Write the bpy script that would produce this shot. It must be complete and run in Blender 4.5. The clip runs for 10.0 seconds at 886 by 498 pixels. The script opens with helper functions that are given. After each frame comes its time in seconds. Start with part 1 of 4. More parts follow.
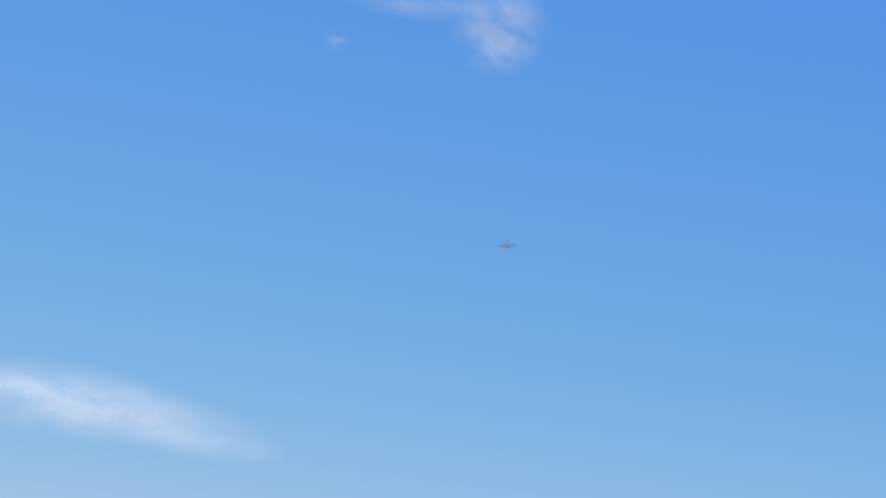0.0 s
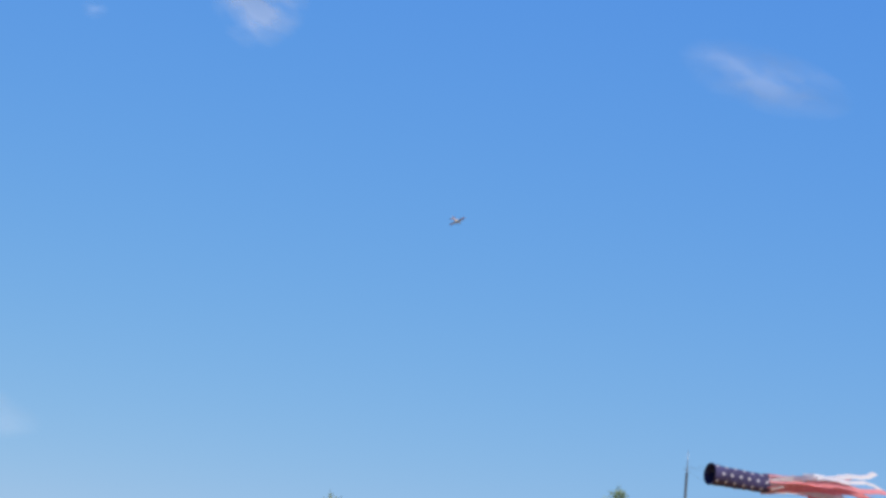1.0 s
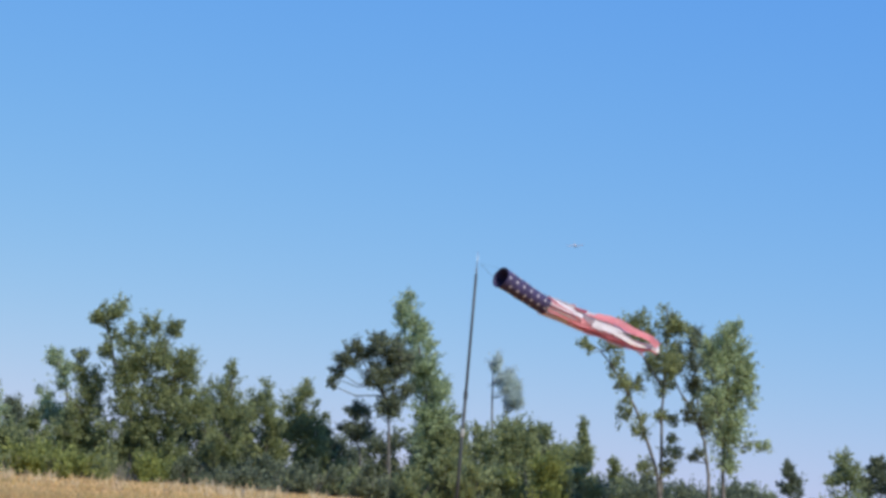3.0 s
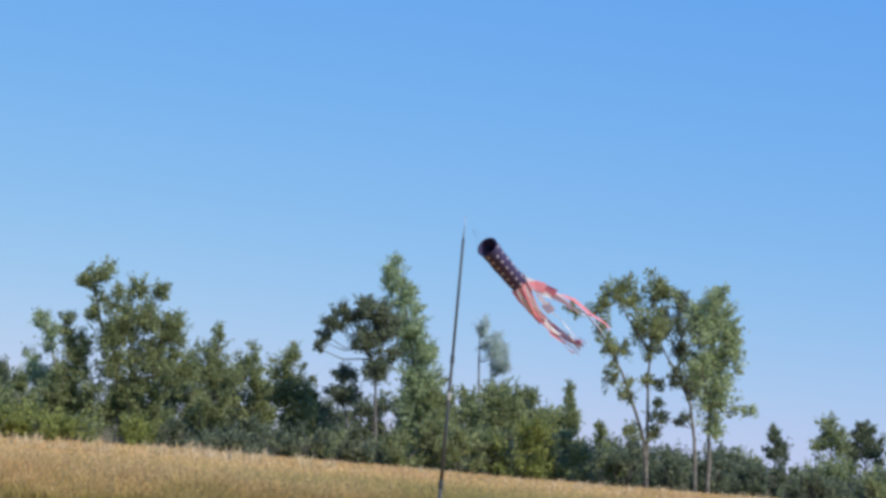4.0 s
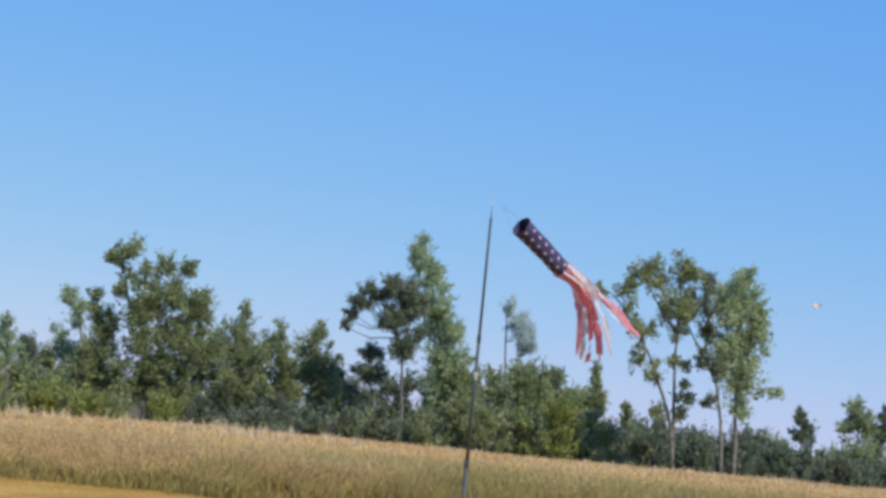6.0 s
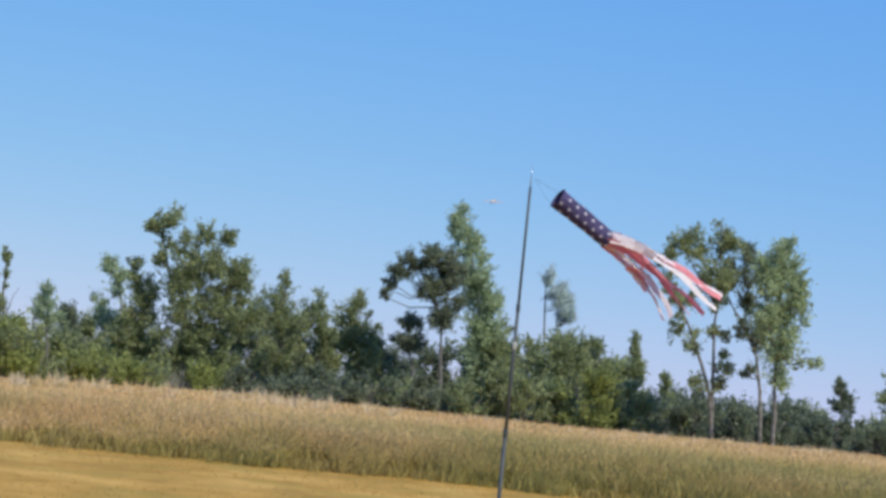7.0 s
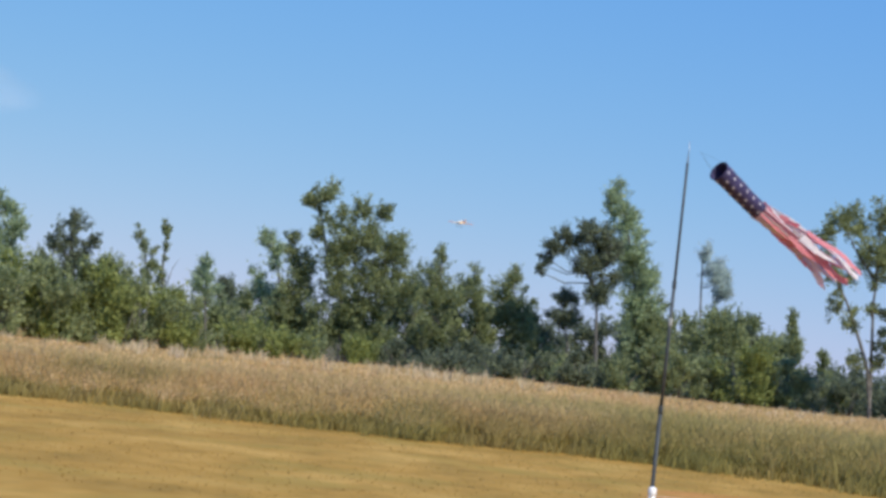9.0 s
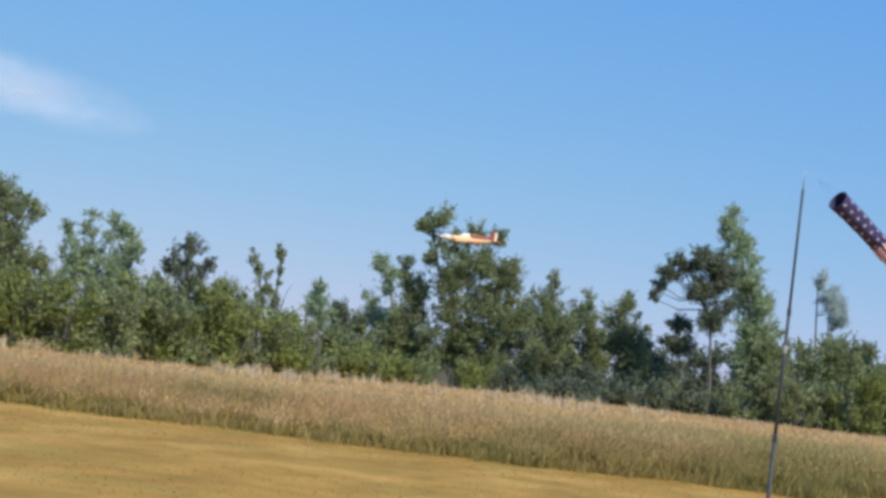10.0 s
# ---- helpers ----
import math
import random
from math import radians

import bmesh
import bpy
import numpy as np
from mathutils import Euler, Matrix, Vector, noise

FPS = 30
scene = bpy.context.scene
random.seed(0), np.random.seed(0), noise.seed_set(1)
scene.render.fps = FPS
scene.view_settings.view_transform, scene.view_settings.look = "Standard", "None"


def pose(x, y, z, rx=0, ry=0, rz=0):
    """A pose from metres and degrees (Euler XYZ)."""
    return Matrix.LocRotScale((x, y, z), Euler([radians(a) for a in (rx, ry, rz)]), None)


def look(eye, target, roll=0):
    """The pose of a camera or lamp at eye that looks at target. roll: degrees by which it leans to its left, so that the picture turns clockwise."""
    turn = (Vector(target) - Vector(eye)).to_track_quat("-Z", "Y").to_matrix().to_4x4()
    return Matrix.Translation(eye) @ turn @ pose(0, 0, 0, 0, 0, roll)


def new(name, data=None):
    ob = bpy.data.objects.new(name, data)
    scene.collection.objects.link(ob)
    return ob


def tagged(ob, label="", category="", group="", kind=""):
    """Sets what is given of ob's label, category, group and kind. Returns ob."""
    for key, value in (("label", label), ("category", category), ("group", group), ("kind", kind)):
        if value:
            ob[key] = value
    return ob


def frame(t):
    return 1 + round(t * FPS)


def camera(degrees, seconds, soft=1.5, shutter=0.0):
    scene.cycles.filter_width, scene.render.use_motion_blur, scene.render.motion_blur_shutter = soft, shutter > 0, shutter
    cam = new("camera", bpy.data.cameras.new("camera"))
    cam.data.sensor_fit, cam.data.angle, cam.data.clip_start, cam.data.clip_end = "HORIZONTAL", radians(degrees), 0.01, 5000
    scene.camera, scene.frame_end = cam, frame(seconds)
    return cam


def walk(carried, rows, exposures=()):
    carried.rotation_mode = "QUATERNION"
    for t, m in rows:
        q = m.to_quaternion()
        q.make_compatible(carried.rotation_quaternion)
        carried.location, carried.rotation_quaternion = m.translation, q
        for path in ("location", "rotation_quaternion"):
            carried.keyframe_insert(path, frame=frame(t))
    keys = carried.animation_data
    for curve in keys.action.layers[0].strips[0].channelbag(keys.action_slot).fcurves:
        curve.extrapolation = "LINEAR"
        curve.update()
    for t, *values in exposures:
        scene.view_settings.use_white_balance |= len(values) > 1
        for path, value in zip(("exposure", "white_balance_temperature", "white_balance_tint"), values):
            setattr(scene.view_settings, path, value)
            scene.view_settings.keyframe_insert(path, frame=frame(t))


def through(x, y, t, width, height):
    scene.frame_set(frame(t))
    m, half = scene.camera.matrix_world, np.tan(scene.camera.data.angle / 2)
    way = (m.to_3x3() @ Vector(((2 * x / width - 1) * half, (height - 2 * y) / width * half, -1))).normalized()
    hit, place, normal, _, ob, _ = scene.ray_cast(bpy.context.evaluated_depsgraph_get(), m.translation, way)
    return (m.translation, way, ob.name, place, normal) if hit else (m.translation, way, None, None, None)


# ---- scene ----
EYE = Vector((0.0, 0.0, 1.6))
cam = camera(22.0, 10.0, soft=3.4)


def aim(yaw, pitch):
    """The way that a bearing to the left and an elevation give, in degrees."""
    a, b = radians(yaw), radians(pitch)
    return Vector((-math.sin(a) * math.cos(b), math.cos(a) * math.cos(b), math.sin(b)))


# seconds, bearing, elevation, lean
SIGHT = [
    (0.0, 10.01, 10.46, 5.42),
    (0.5, 6.70, 10.74, 5.12),
    (1.0, 3.82, 10.32, 4.73),
    (1.5, 1.46, 9.19, 4.55),
    (2.0, -0.26, 7.90, 4.51),
    (2.5, -1.38, 6.63, 4.53),
    (3.0, -1.84, 5.76, 4.61),
    (4.5, -2.29, 4.69, 4.83),
    (5.0, -2.12, 4.57, 4.96),
    (6.5, -1.21, 3.98, 5.39),
    (7.0, -0.68, 3.45, 5.44),
    (7.5, -0.00, 2.80, 5.50),
    (8.0, 0.86, 2.27, 5.53),
    (8.5, 1.92, 2.22, 5.70),
    (9.0, 3.16, 2.44, 5.99),
    (9.5, 4.53, 2.64, 6.24),
    (10.0, 6.06, 2.77, 6.42),
]
path = [(t, look(EYE, EYE + aim(yaw, pitch), lean)) for t, yaw, pitch, lean in SIGHT]
walk(cam, path, exposures=[(0.0, -0.10), (2.0, -0.04), (4.5, 0.06), (6.5, 0.05), (8.0, 0.0), (10.0, -0.05)])

# ---- light ----
SUN_UP, SUN_ROUND = radians(46), radians(140)  # round: from north, clockwise; behind the camera to its right
world = bpy.data.worlds.new("sky")
scene.world = world
world.use_nodes = True
wn = world.node_tree
sky = wn.nodes.new("ShaderNodeTexSky")
sky.sky_type, sky.sun_disc = "NISHITA", False
sky.sun_elevation, sky.sun_rotation = SUN_UP, SUN_ROUND
sky.air_density, sky.dust_density, sky.ozone_density = 1.0, 0.0, 10.0
# the deep, even blue of this sky: each colour's fall-off and share
split, join = wn.nodes.new("ShaderNodeSeparateColor"), wn.nodes.new("ShaderNodeCombineColor")
wn.links.new(sky.outputs[0], split.inputs[0])
for i, (share, fall) in enumerate(((0.655, 0.88), (0.645, 0.54), (0.83, 0.05))):
    power, scale = wn.nodes.new("ShaderNodeMath"), wn.nodes.new("ShaderNodeMath")
    power.operation, scale.operation = "POWER", "MULTIPLY"
    power.inputs[1].default_value, scale.inputs[1].default_value = fall, share * 0.12 ** (fall - 1)
    wn.links.new(split.outputs[i], power.inputs[0])
    wn.links.new(power.outputs[0], scale.inputs[0])
    wn.links.new(scale.outputs[0], join.inputs[i])
wn.links.new(join.outputs[0], wn.nodes["Background"].inputs[0])
wn.nodes["Background"].inputs[1].default_value = 0.12
sun = new("sun", bpy.data.lights.new("sun", "SUN"))
sun.data.energy, sun.data.angle, sun.data.color = 4.8, radians(0.5), (1.0, 0.93, 0.80)
away = Vector((math.sin(SUN_ROUND) * math.cos(SUN_UP), math.cos(SUN_ROUND) * math.cos(SUN_UP), math.sin(SUN_UP)))
sun.matrix_basis = look(away * 50, (0, 0, 0))


# ---- materials ----
def node_of(tree, kind, **values):
    n = tree.nodes.new(kind)
    for k, v in values.items():
        n.inputs[k].default_value = v
    return n


def ramp(tree, source, stops):
    r = tree.nodes.new("ShaderNodeValToRGB")
    e = r.color_ramp.elements
    while len(e) < len(stops):
        e.new(0.5)
    for el, (p, c) in zip(e, stops):
        el.position, el.color = p, (*c, 1)
    tree.links.new(source, r.inputs[0])
    return r.outputs[0]


def mixed(tree, factor, a, b, blend="MIX"):
    m = tree.nodes.new("ShaderNodeMix")
    m.data_type, m.blend_type = "RGBA", blend
    for sock, value in ((m.inputs[0], factor), (m.inputs[6], a), (m.inputs[7], b)):
        if isinstance(value, (float, int)):
            sock.default_value = value
        elif isinstance(value, tuple):
            sock.default_value = (*value, 1)
        else:
            tree.links.new(value, sock)
    return m.outputs[2]


def blank(name, rough=0.7, metal=0.0):
    m = bpy.data.materials.new(name)
    m.use_nodes = True
    t = m.node_tree
    b = t.nodes["Principled BSDF"]
    b.inputs["Roughness"].default_value, b.inputs["Metallic"].default_value = rough, metal
    return m, t, b


def noise_of(tree, scale, detail=4.0, coords="Object", stretch=None):
    co = tree.nodes.new("ShaderNodeTexCoord").outputs[coords]
    if stretch:
        mp = tree.nodes.new("ShaderNodeMapping")
        mp.inputs["Scale"].default_value = stretch
        tree.links.new(co, mp.inputs[0])
        co = mp.outputs[0]
    n = node_of(tree, "ShaderNodeTexNoise", Scale=scale, Detail=detail)
    tree.links.new(co, n.inputs["Vector"])
    return n.outputs[0]


def bump(tree, b, height, strength, distance):
    n = node_of(tree, "ShaderNodeBump", Strength=strength, Distance=distance)
    tree.links.new(height, n.inputs["Height"])
    tree.links.new(n.outputs[0], b.inputs["Normal"])


def worn(name, dark, light, scale, rough=0.6, metal=0.0, relief=0.2, depth=0.002):
    """A plain surface with stains at one scale and grain at another."""
    m, t, b = blank(name, rough, metal)
    c = ramp(t, noise_of(t, scale), [(0.3, dark), (0.7, light)])
    fine = noise_of(t, scale * 12, 2)
    c = mixed(t, 0.18, c, ramp(t, fine, [(0.3, (0.2, 0.2, 0.2)), (0.7, (0.9, 0.9, 0.9))]), "SOFT_LIGHT")
    t.links.new(c, b.inputs["Base Color"])
    bump(t, b, fine, relief, depth)
    return m


def leafy(name, dark, light, through=0.35):
    """Leaves that differ one by one and in broad patches, and let some sun through."""
    m, t, b = blank(name, 0.65)
    geo = t.nodes.new("ShaderNodeNewGeometry")
    one = ramp(t, geo.outputs["Random Per Island"], [(0.0, dark), (0.75, light), (1.0, tuple(1.45 * v for v in light))])
    patch = noise_of(t, 0.8, 2)
    c = mixed(t, 0.35, one, ramp(t, patch, [(0.35, dark), (0.65, light)]))
    t.links.new(c, b.inputs["Base Color"])
    b.inputs["Specular IOR Level"].default_value = 0.25
    tr = t.nodes.new("ShaderNodeBsdfTranslucent")
    t.links.new(c, tr.inputs[0])
    mx = t.nodes.new("ShaderNodeMixShader")
    mx.inputs[0].default_value = through
    t.links.new(b.outputs[0], mx.inputs[1])
    t.links.new(tr.outputs[0], mx.inputs[2])
    t.links.new(mx.outputs[0], t.nodes["Material Output"].inputs[0])
    return m


LEAVES = {
    "dark": leafy("dark_leaves", (0.116, 0.142, 0.094), (0.224, 0.260, 0.156), 0.46),
    "mid": leafy("green_leaves", (0.170, 0.204, 0.100), (0.350, 0.394, 0.185), 0.48),
    "light": leafy("light_leaves", (0.235, 0.305, 0.175), (0.490, 0.580, 0.340), 0.5),
    "lush": leafy("bush_leaves", (0.158, 0.190, 0.058), (0.365, 0.405, 0.130), 0.47),
    # grey-green of the far tree, with distance haze painted into the leaf colour
    "pale": leafy("hazed_grey_green_leaves", (0.43, 0.51, 0.49), (0.60, 0.69, 0.64), 0.5),
}
BARK = worn("bark", (0.07, 0.064, 0.056), (0.21, 0.195, 0.175), 3.0, 0.9, relief=0.7, depth=0.02)
PVC = worn("white_plastic_pipe", (0.74, 0.74, 0.72), (0.84, 0.84, 0.82), 4.0, 0.4)
ROPE = worn("faded_rope", (0.40, 0.27, 0.17), (0.56, 0.40, 0.27), 30.0, 0.9)
POLE = worn("dark_pole", (0.028, 0.036, 0.040), (0.055, 0.066, 0.070), 6.0, 0.6)
BAND = worn("pale_joint_band", (0.26, 0.28, 0.27), (0.36, 0.38, 0.36), 20.0, 0.4)
WIRE = worn("steel_wire", (0.3, 0.3, 0.31), (0.42, 0.42, 0.43), 30.0, 0.35, 0.8)


def cloth(name, dark, light, through=0.3):
    m, t, b = blank(name, 0.8)
    c = ramp(t, noise_of(t, 9.0, 3), [(0.3, dark), (0.7, light)])
    t.links.new(c, b.inputs["Base Color"])
    bump(t, b, noise_of(t, 22.0, 3, stretch=(0.5, 2, 2)), 0.5, 0.01)
    tr = t.nodes.new("ShaderNodeBsdfTranslucent")
    t.links.new(c, tr.inputs[0])
    mx = t.nodes.new("ShaderNodeMixShader")
    mx.inputs[0].default_value = through
    t.links.new(b.outputs[0], mx.inputs[1])
    t.links.new(tr.outputs[0], mx.inputs[2])
    t.links.new(mx.outputs[0], t.nodes["Material Output"].inputs[0])
    return m


BLUE = cloth("navy_nylon", (0.034, 0.029, 0.088), (0.058, 0.050, 0.145), 0.15)
RED = cloth("red_nylon", (0.80, 0.32, 0.36), (0.90, 0.48, 0.51), 0.26)
WHITE = cloth("white_nylon", (0.80, 0.79, 0.80), (0.88, 0.87, 0.88), 0.18)
STAR = cloth("star_white", (0.45, 0.44, 0.52), (0.57, 0.56, 0.63), 0.15)
YELLOW = worn("yellow_film", (0.77, 0.51, 0.25), (0.84, 0.59, 0.32), 5.0, 0.35)
ORANGE = worn("orange_film", (0.70, 0.19, 0.05), (0.80, 0.27, 0.08), 5.0, 0.35)
MAROON = worn("dark_red_film", (0.26, 0.075, 0.05), (0.34, 0.11, 0.075), 5.0, 0.4)
CREAM = worn("cream_film", (0.72, 0.66, 0.52), (0.82, 0.76, 0.62), 5.0, 0.4)
BLACK = worn("black_rubber", (0.02, 0.02, 0.02), (0.05, 0.05, 0.05), 9.0, 0.7)


def ground_material():
    """Dry mown grass with a bare patch of orange clay and pale straw under the tall grass."""
    m, t, b = blank("dry_field", 0.95)
    broad = ramp(t, noise_of(t, 0.22, 5), [(0.30, (0.33, 0.205, 0.050)), (0.52, (0.40, 0.245, 0.060)), (0.72, (0.35, 0.235, 0.066))])
    tufts = noise_of(t, 2.2, 5, stretch=(1.1, 0.65, 1.0))
    c = mixed(t, 0.5, broad, ramp(t, tufts, [(0.36, (0.21, 0.145, 0.036)), (0.50, (0.37, 0.23, 0.056)), (0.66, (0.50, 0.33, 0.10))]))
    patch = noise_of(t, 0.55, 6, stretch=(1.2, 0.7, 1.0))
    c = mixed(t, 0.45, c, ramp(t, patch, [(0.38, (0.25, 0.17, 0.04)), (0.50, (0.39, 0.245, 0.058)), (0.64, (0.55, 0.38, 0.12))]))
    green = ramp(t, noise_of(t, 0.5, 4), [(0.50, (0, 0, 0)), (0.68, (0.6, 0.6, 0.6))])
    c = mixed(t, green, c, (0.30, 0.235, 0.06))
    c = mixed(t, 1.0, c, (1.0, 0.93, 0.80), "MULTIPLY")
    # the bare clay: from x = 1.2 to 26, from y = 10 to a ragged edge near y = 30
    co = t.nodes.new("ShaderNodeTexCoord").outputs["Object"]
    sep = t.nodes.new("ShaderNodeSeparateXYZ")
    t.links.new(co, sep.inputs[0])

    def calc(op, a, c2):
        n = t.nodes.new("ShaderNodeMath")
        n.operation = op
        for s, v in zip(n.inputs, (a, c2)):
            if isinstance(v, (float, int)):
                s.default_value = v
            else:
                t.links.new(v, s)
        return n.outputs[0]

    wobble = calc("MULTIPLY", calc("SUBTRACT", noise_of(t, 0.55, 5), 0.5), 5.0)
    east = calc("ADD", calc("SUBTRACT", sep.outputs[0], 1.2), calc("MULTIPLY", wobble, 0.35))
    far = calc("ADD", calc("SUBTRACT", calc("ADD", 30.2, calc("MULTIPLY", sep.outputs[0], 0.5)), sep.outputs[1]), wobble)
    mask = calc("MULTIPLY", calc("MINIMUM", calc("MAXIMUM", calc("MULTIPLY", east, 1.6), 0.0), 1.0),
                calc("MINIMUM", calc("MAXIMUM", calc("MULTIPLY", far, 0.55), 0.0), 1.0))
    for rim in (calc("SUBTRACT", sep.outputs[1], 10.0), calc("SUBTRACT", 26.0, sep.outputs[0])):
        mask = calc("MULTIPLY", mask, calc("MINIMUM", calc("MAXIMUM", calc("ADD", rim, wobble), 0.0), 1.0))
    clay = ramp(t, noise_of(t, 1.3, 5, stretch=(0.35, 1.5, 1)), [(0.34, (0.38, 0.15, 0.045)), (0.55, (0.52, 0.215, 0.065)), (0.70, (0.56, 0.33, 0.12))])
    c = mixed(t, mask, c, clay)
    # dark olive brown ground from about y = 117, under the trees
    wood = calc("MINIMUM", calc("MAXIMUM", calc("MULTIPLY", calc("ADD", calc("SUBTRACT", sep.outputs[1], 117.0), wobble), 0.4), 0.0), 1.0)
    dark_brown = ramp(t, noise_of(t, 1.1, 5), [(0.34, (0.07, 0.06, 0.032)), (0.55, (0.12, 0.10, 0.045)), (0.70, (0.15, 0.15, 0.06))])
    c = mixed(t, wood, c, dark_brown)
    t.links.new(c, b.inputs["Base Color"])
    b.inputs["Specular IOR Level"].default_value = 0.1
    bump(t, b, tufts, 0.5, 0.03)
    return m


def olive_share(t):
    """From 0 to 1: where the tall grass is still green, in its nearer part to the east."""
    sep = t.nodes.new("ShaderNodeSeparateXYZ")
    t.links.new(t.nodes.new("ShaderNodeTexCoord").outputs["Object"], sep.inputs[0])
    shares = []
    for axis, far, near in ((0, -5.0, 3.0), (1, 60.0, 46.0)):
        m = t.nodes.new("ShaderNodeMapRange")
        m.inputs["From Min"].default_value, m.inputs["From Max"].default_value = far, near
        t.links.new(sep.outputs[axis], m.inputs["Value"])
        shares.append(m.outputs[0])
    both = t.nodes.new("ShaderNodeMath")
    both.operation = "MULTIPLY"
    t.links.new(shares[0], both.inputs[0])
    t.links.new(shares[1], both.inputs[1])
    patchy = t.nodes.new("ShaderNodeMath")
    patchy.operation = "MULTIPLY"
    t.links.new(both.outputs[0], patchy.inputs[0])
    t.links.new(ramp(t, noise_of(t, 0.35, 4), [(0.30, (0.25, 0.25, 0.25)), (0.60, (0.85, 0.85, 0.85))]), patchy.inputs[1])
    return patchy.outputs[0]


def stalk_material(name, low, mid, high, top):
    """Grass whose stems are green below and whose seed heads are straw coloured."""
    m, t, b = blank(name, 0.85)
    b.inputs["Specular IOR Level"].default_value = 0.15
    at = t.nodes.new("ShaderNodeUVMap")
    sep = t.nodes.new("ShaderNodeSeparateXYZ")
    t.links.new(at.outputs[0], sep.inputs[0])
    c = ramp(t, sep.outputs[1], [(0.0, low), (0.45, mid), (0.8, high)])
    geo = t.nodes.new("ShaderNodeNewGeometry")
    c = mixed(t, 0.22, c, ramp(t, geo.outputs["Random Per Island"], [(0.0, mid), (1.0, top)]))
    drift = noise_of(t, 0.5, 5, stretch=(0.5, 1.0, 1.0))
    c = mixed(t, ramp(t, drift, [(0.54, (0, 0, 0)), (0.68, (0.7, 0.7, 0.7))]), c, top)
    c = mixed(t, ramp(t, drift, [(0.32, (0.4, 0.4, 0.4)), (0.46, (0, 0, 0))]), c, low)
    c = mixed(t, ramp(t, noise_of(t, 0.16, 4), [(0.5, (0, 0, 0)), (0.66, (0.4, 0.4, 0.4))]), c, (0.60, 0.34, 0.15))
    c = mixed(t, ramp(t, noise_of(t, 0.45, 3), [(0.52, (0, 0, 0)), (0.70, (0.6, 0.6, 0.6))]), c, mid)
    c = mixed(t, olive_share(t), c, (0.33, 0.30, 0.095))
    t.links.new(c, b.inputs["Base Color"])
    tr = t.nodes.new("ShaderNodeBsdfTranslucent")
    t.links.new(c, tr.inputs[0])
    mx = t.nodes.new("ShaderNodeMixShader")
    mx.inputs[0].default_value = 0.45
    t.links.new(b.outputs[0], mx.inputs[1])
    t.links.new(tr.outputs[0], mx.inputs[2])
    t.links.new(mx.outputs[0], t.nodes["Material Output"].inputs[0])
    return m


def seed_material():
    m, t, b = blank("straw_seed_heads", 0.9)
    b.inputs["Specular IOR Level"].default_value = 0.1
    geo = t.nodes.new("ShaderNodeNewGeometry")
    c = ramp(t, geo.outputs["Random Per Island"], [(0.0, (0.74, 0.52, 0.25)), (0.6, (0.84, 0.61, 0.32)), (1.0, (0.90, 0.70, 0.43))])
    drift = noise_of(t, 0.5, 5, stretch=(0.5, 1.0, 1.0))
    c = mixed(t, ramp(t, drift, [(0.32, (0.6, 0.6, 0.6)), (0.47, (0, 0, 0))]), c, (0.48, 0.35, 0.14))
    c = mixed(t, ramp(t, drift, [(0.54, (0, 0, 0)), (0.68, (0.8, 0.8, 0.8))]), c, (0.93, 0.74, 0.50))
    c = mixed(t, ramp(t, noise_of(t, 0.16, 4), [(0.50, (0, 0, 0)), (0.66, (0.5, 0.5, 0.5))]), c, (0.62, 0.35, 0.20))
    c = mixed(t, ramp(t, noise_of(t, 0.4, 4), [(0.50, (0, 0, 0)), (0.68, (0.6, 0.6, 0.6))]), c, (0.42, 0.34, 0.13))
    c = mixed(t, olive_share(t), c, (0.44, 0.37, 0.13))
    c = mixed(t, 1.0, c, (1.0, 0.95, 0.90), "MULTIPLY")
    t.links.new(c, b.inputs["Base Color"])
    tr = t.nodes.new("ShaderNodeBsdfTranslucent")
    t.links.new(c, tr.inputs[0])
    mx = t.nodes.new("ShaderNodeMixShader")
    mx.inputs[0].default_value = 0.4
    t.links.new(b.outputs[0], mx.inputs[1])
    t.links.new(tr.outputs[0], mx.inputs[2])
    t.links.new(mx.outputs[0], t.nodes["Material Output"].inputs[0])
    return m


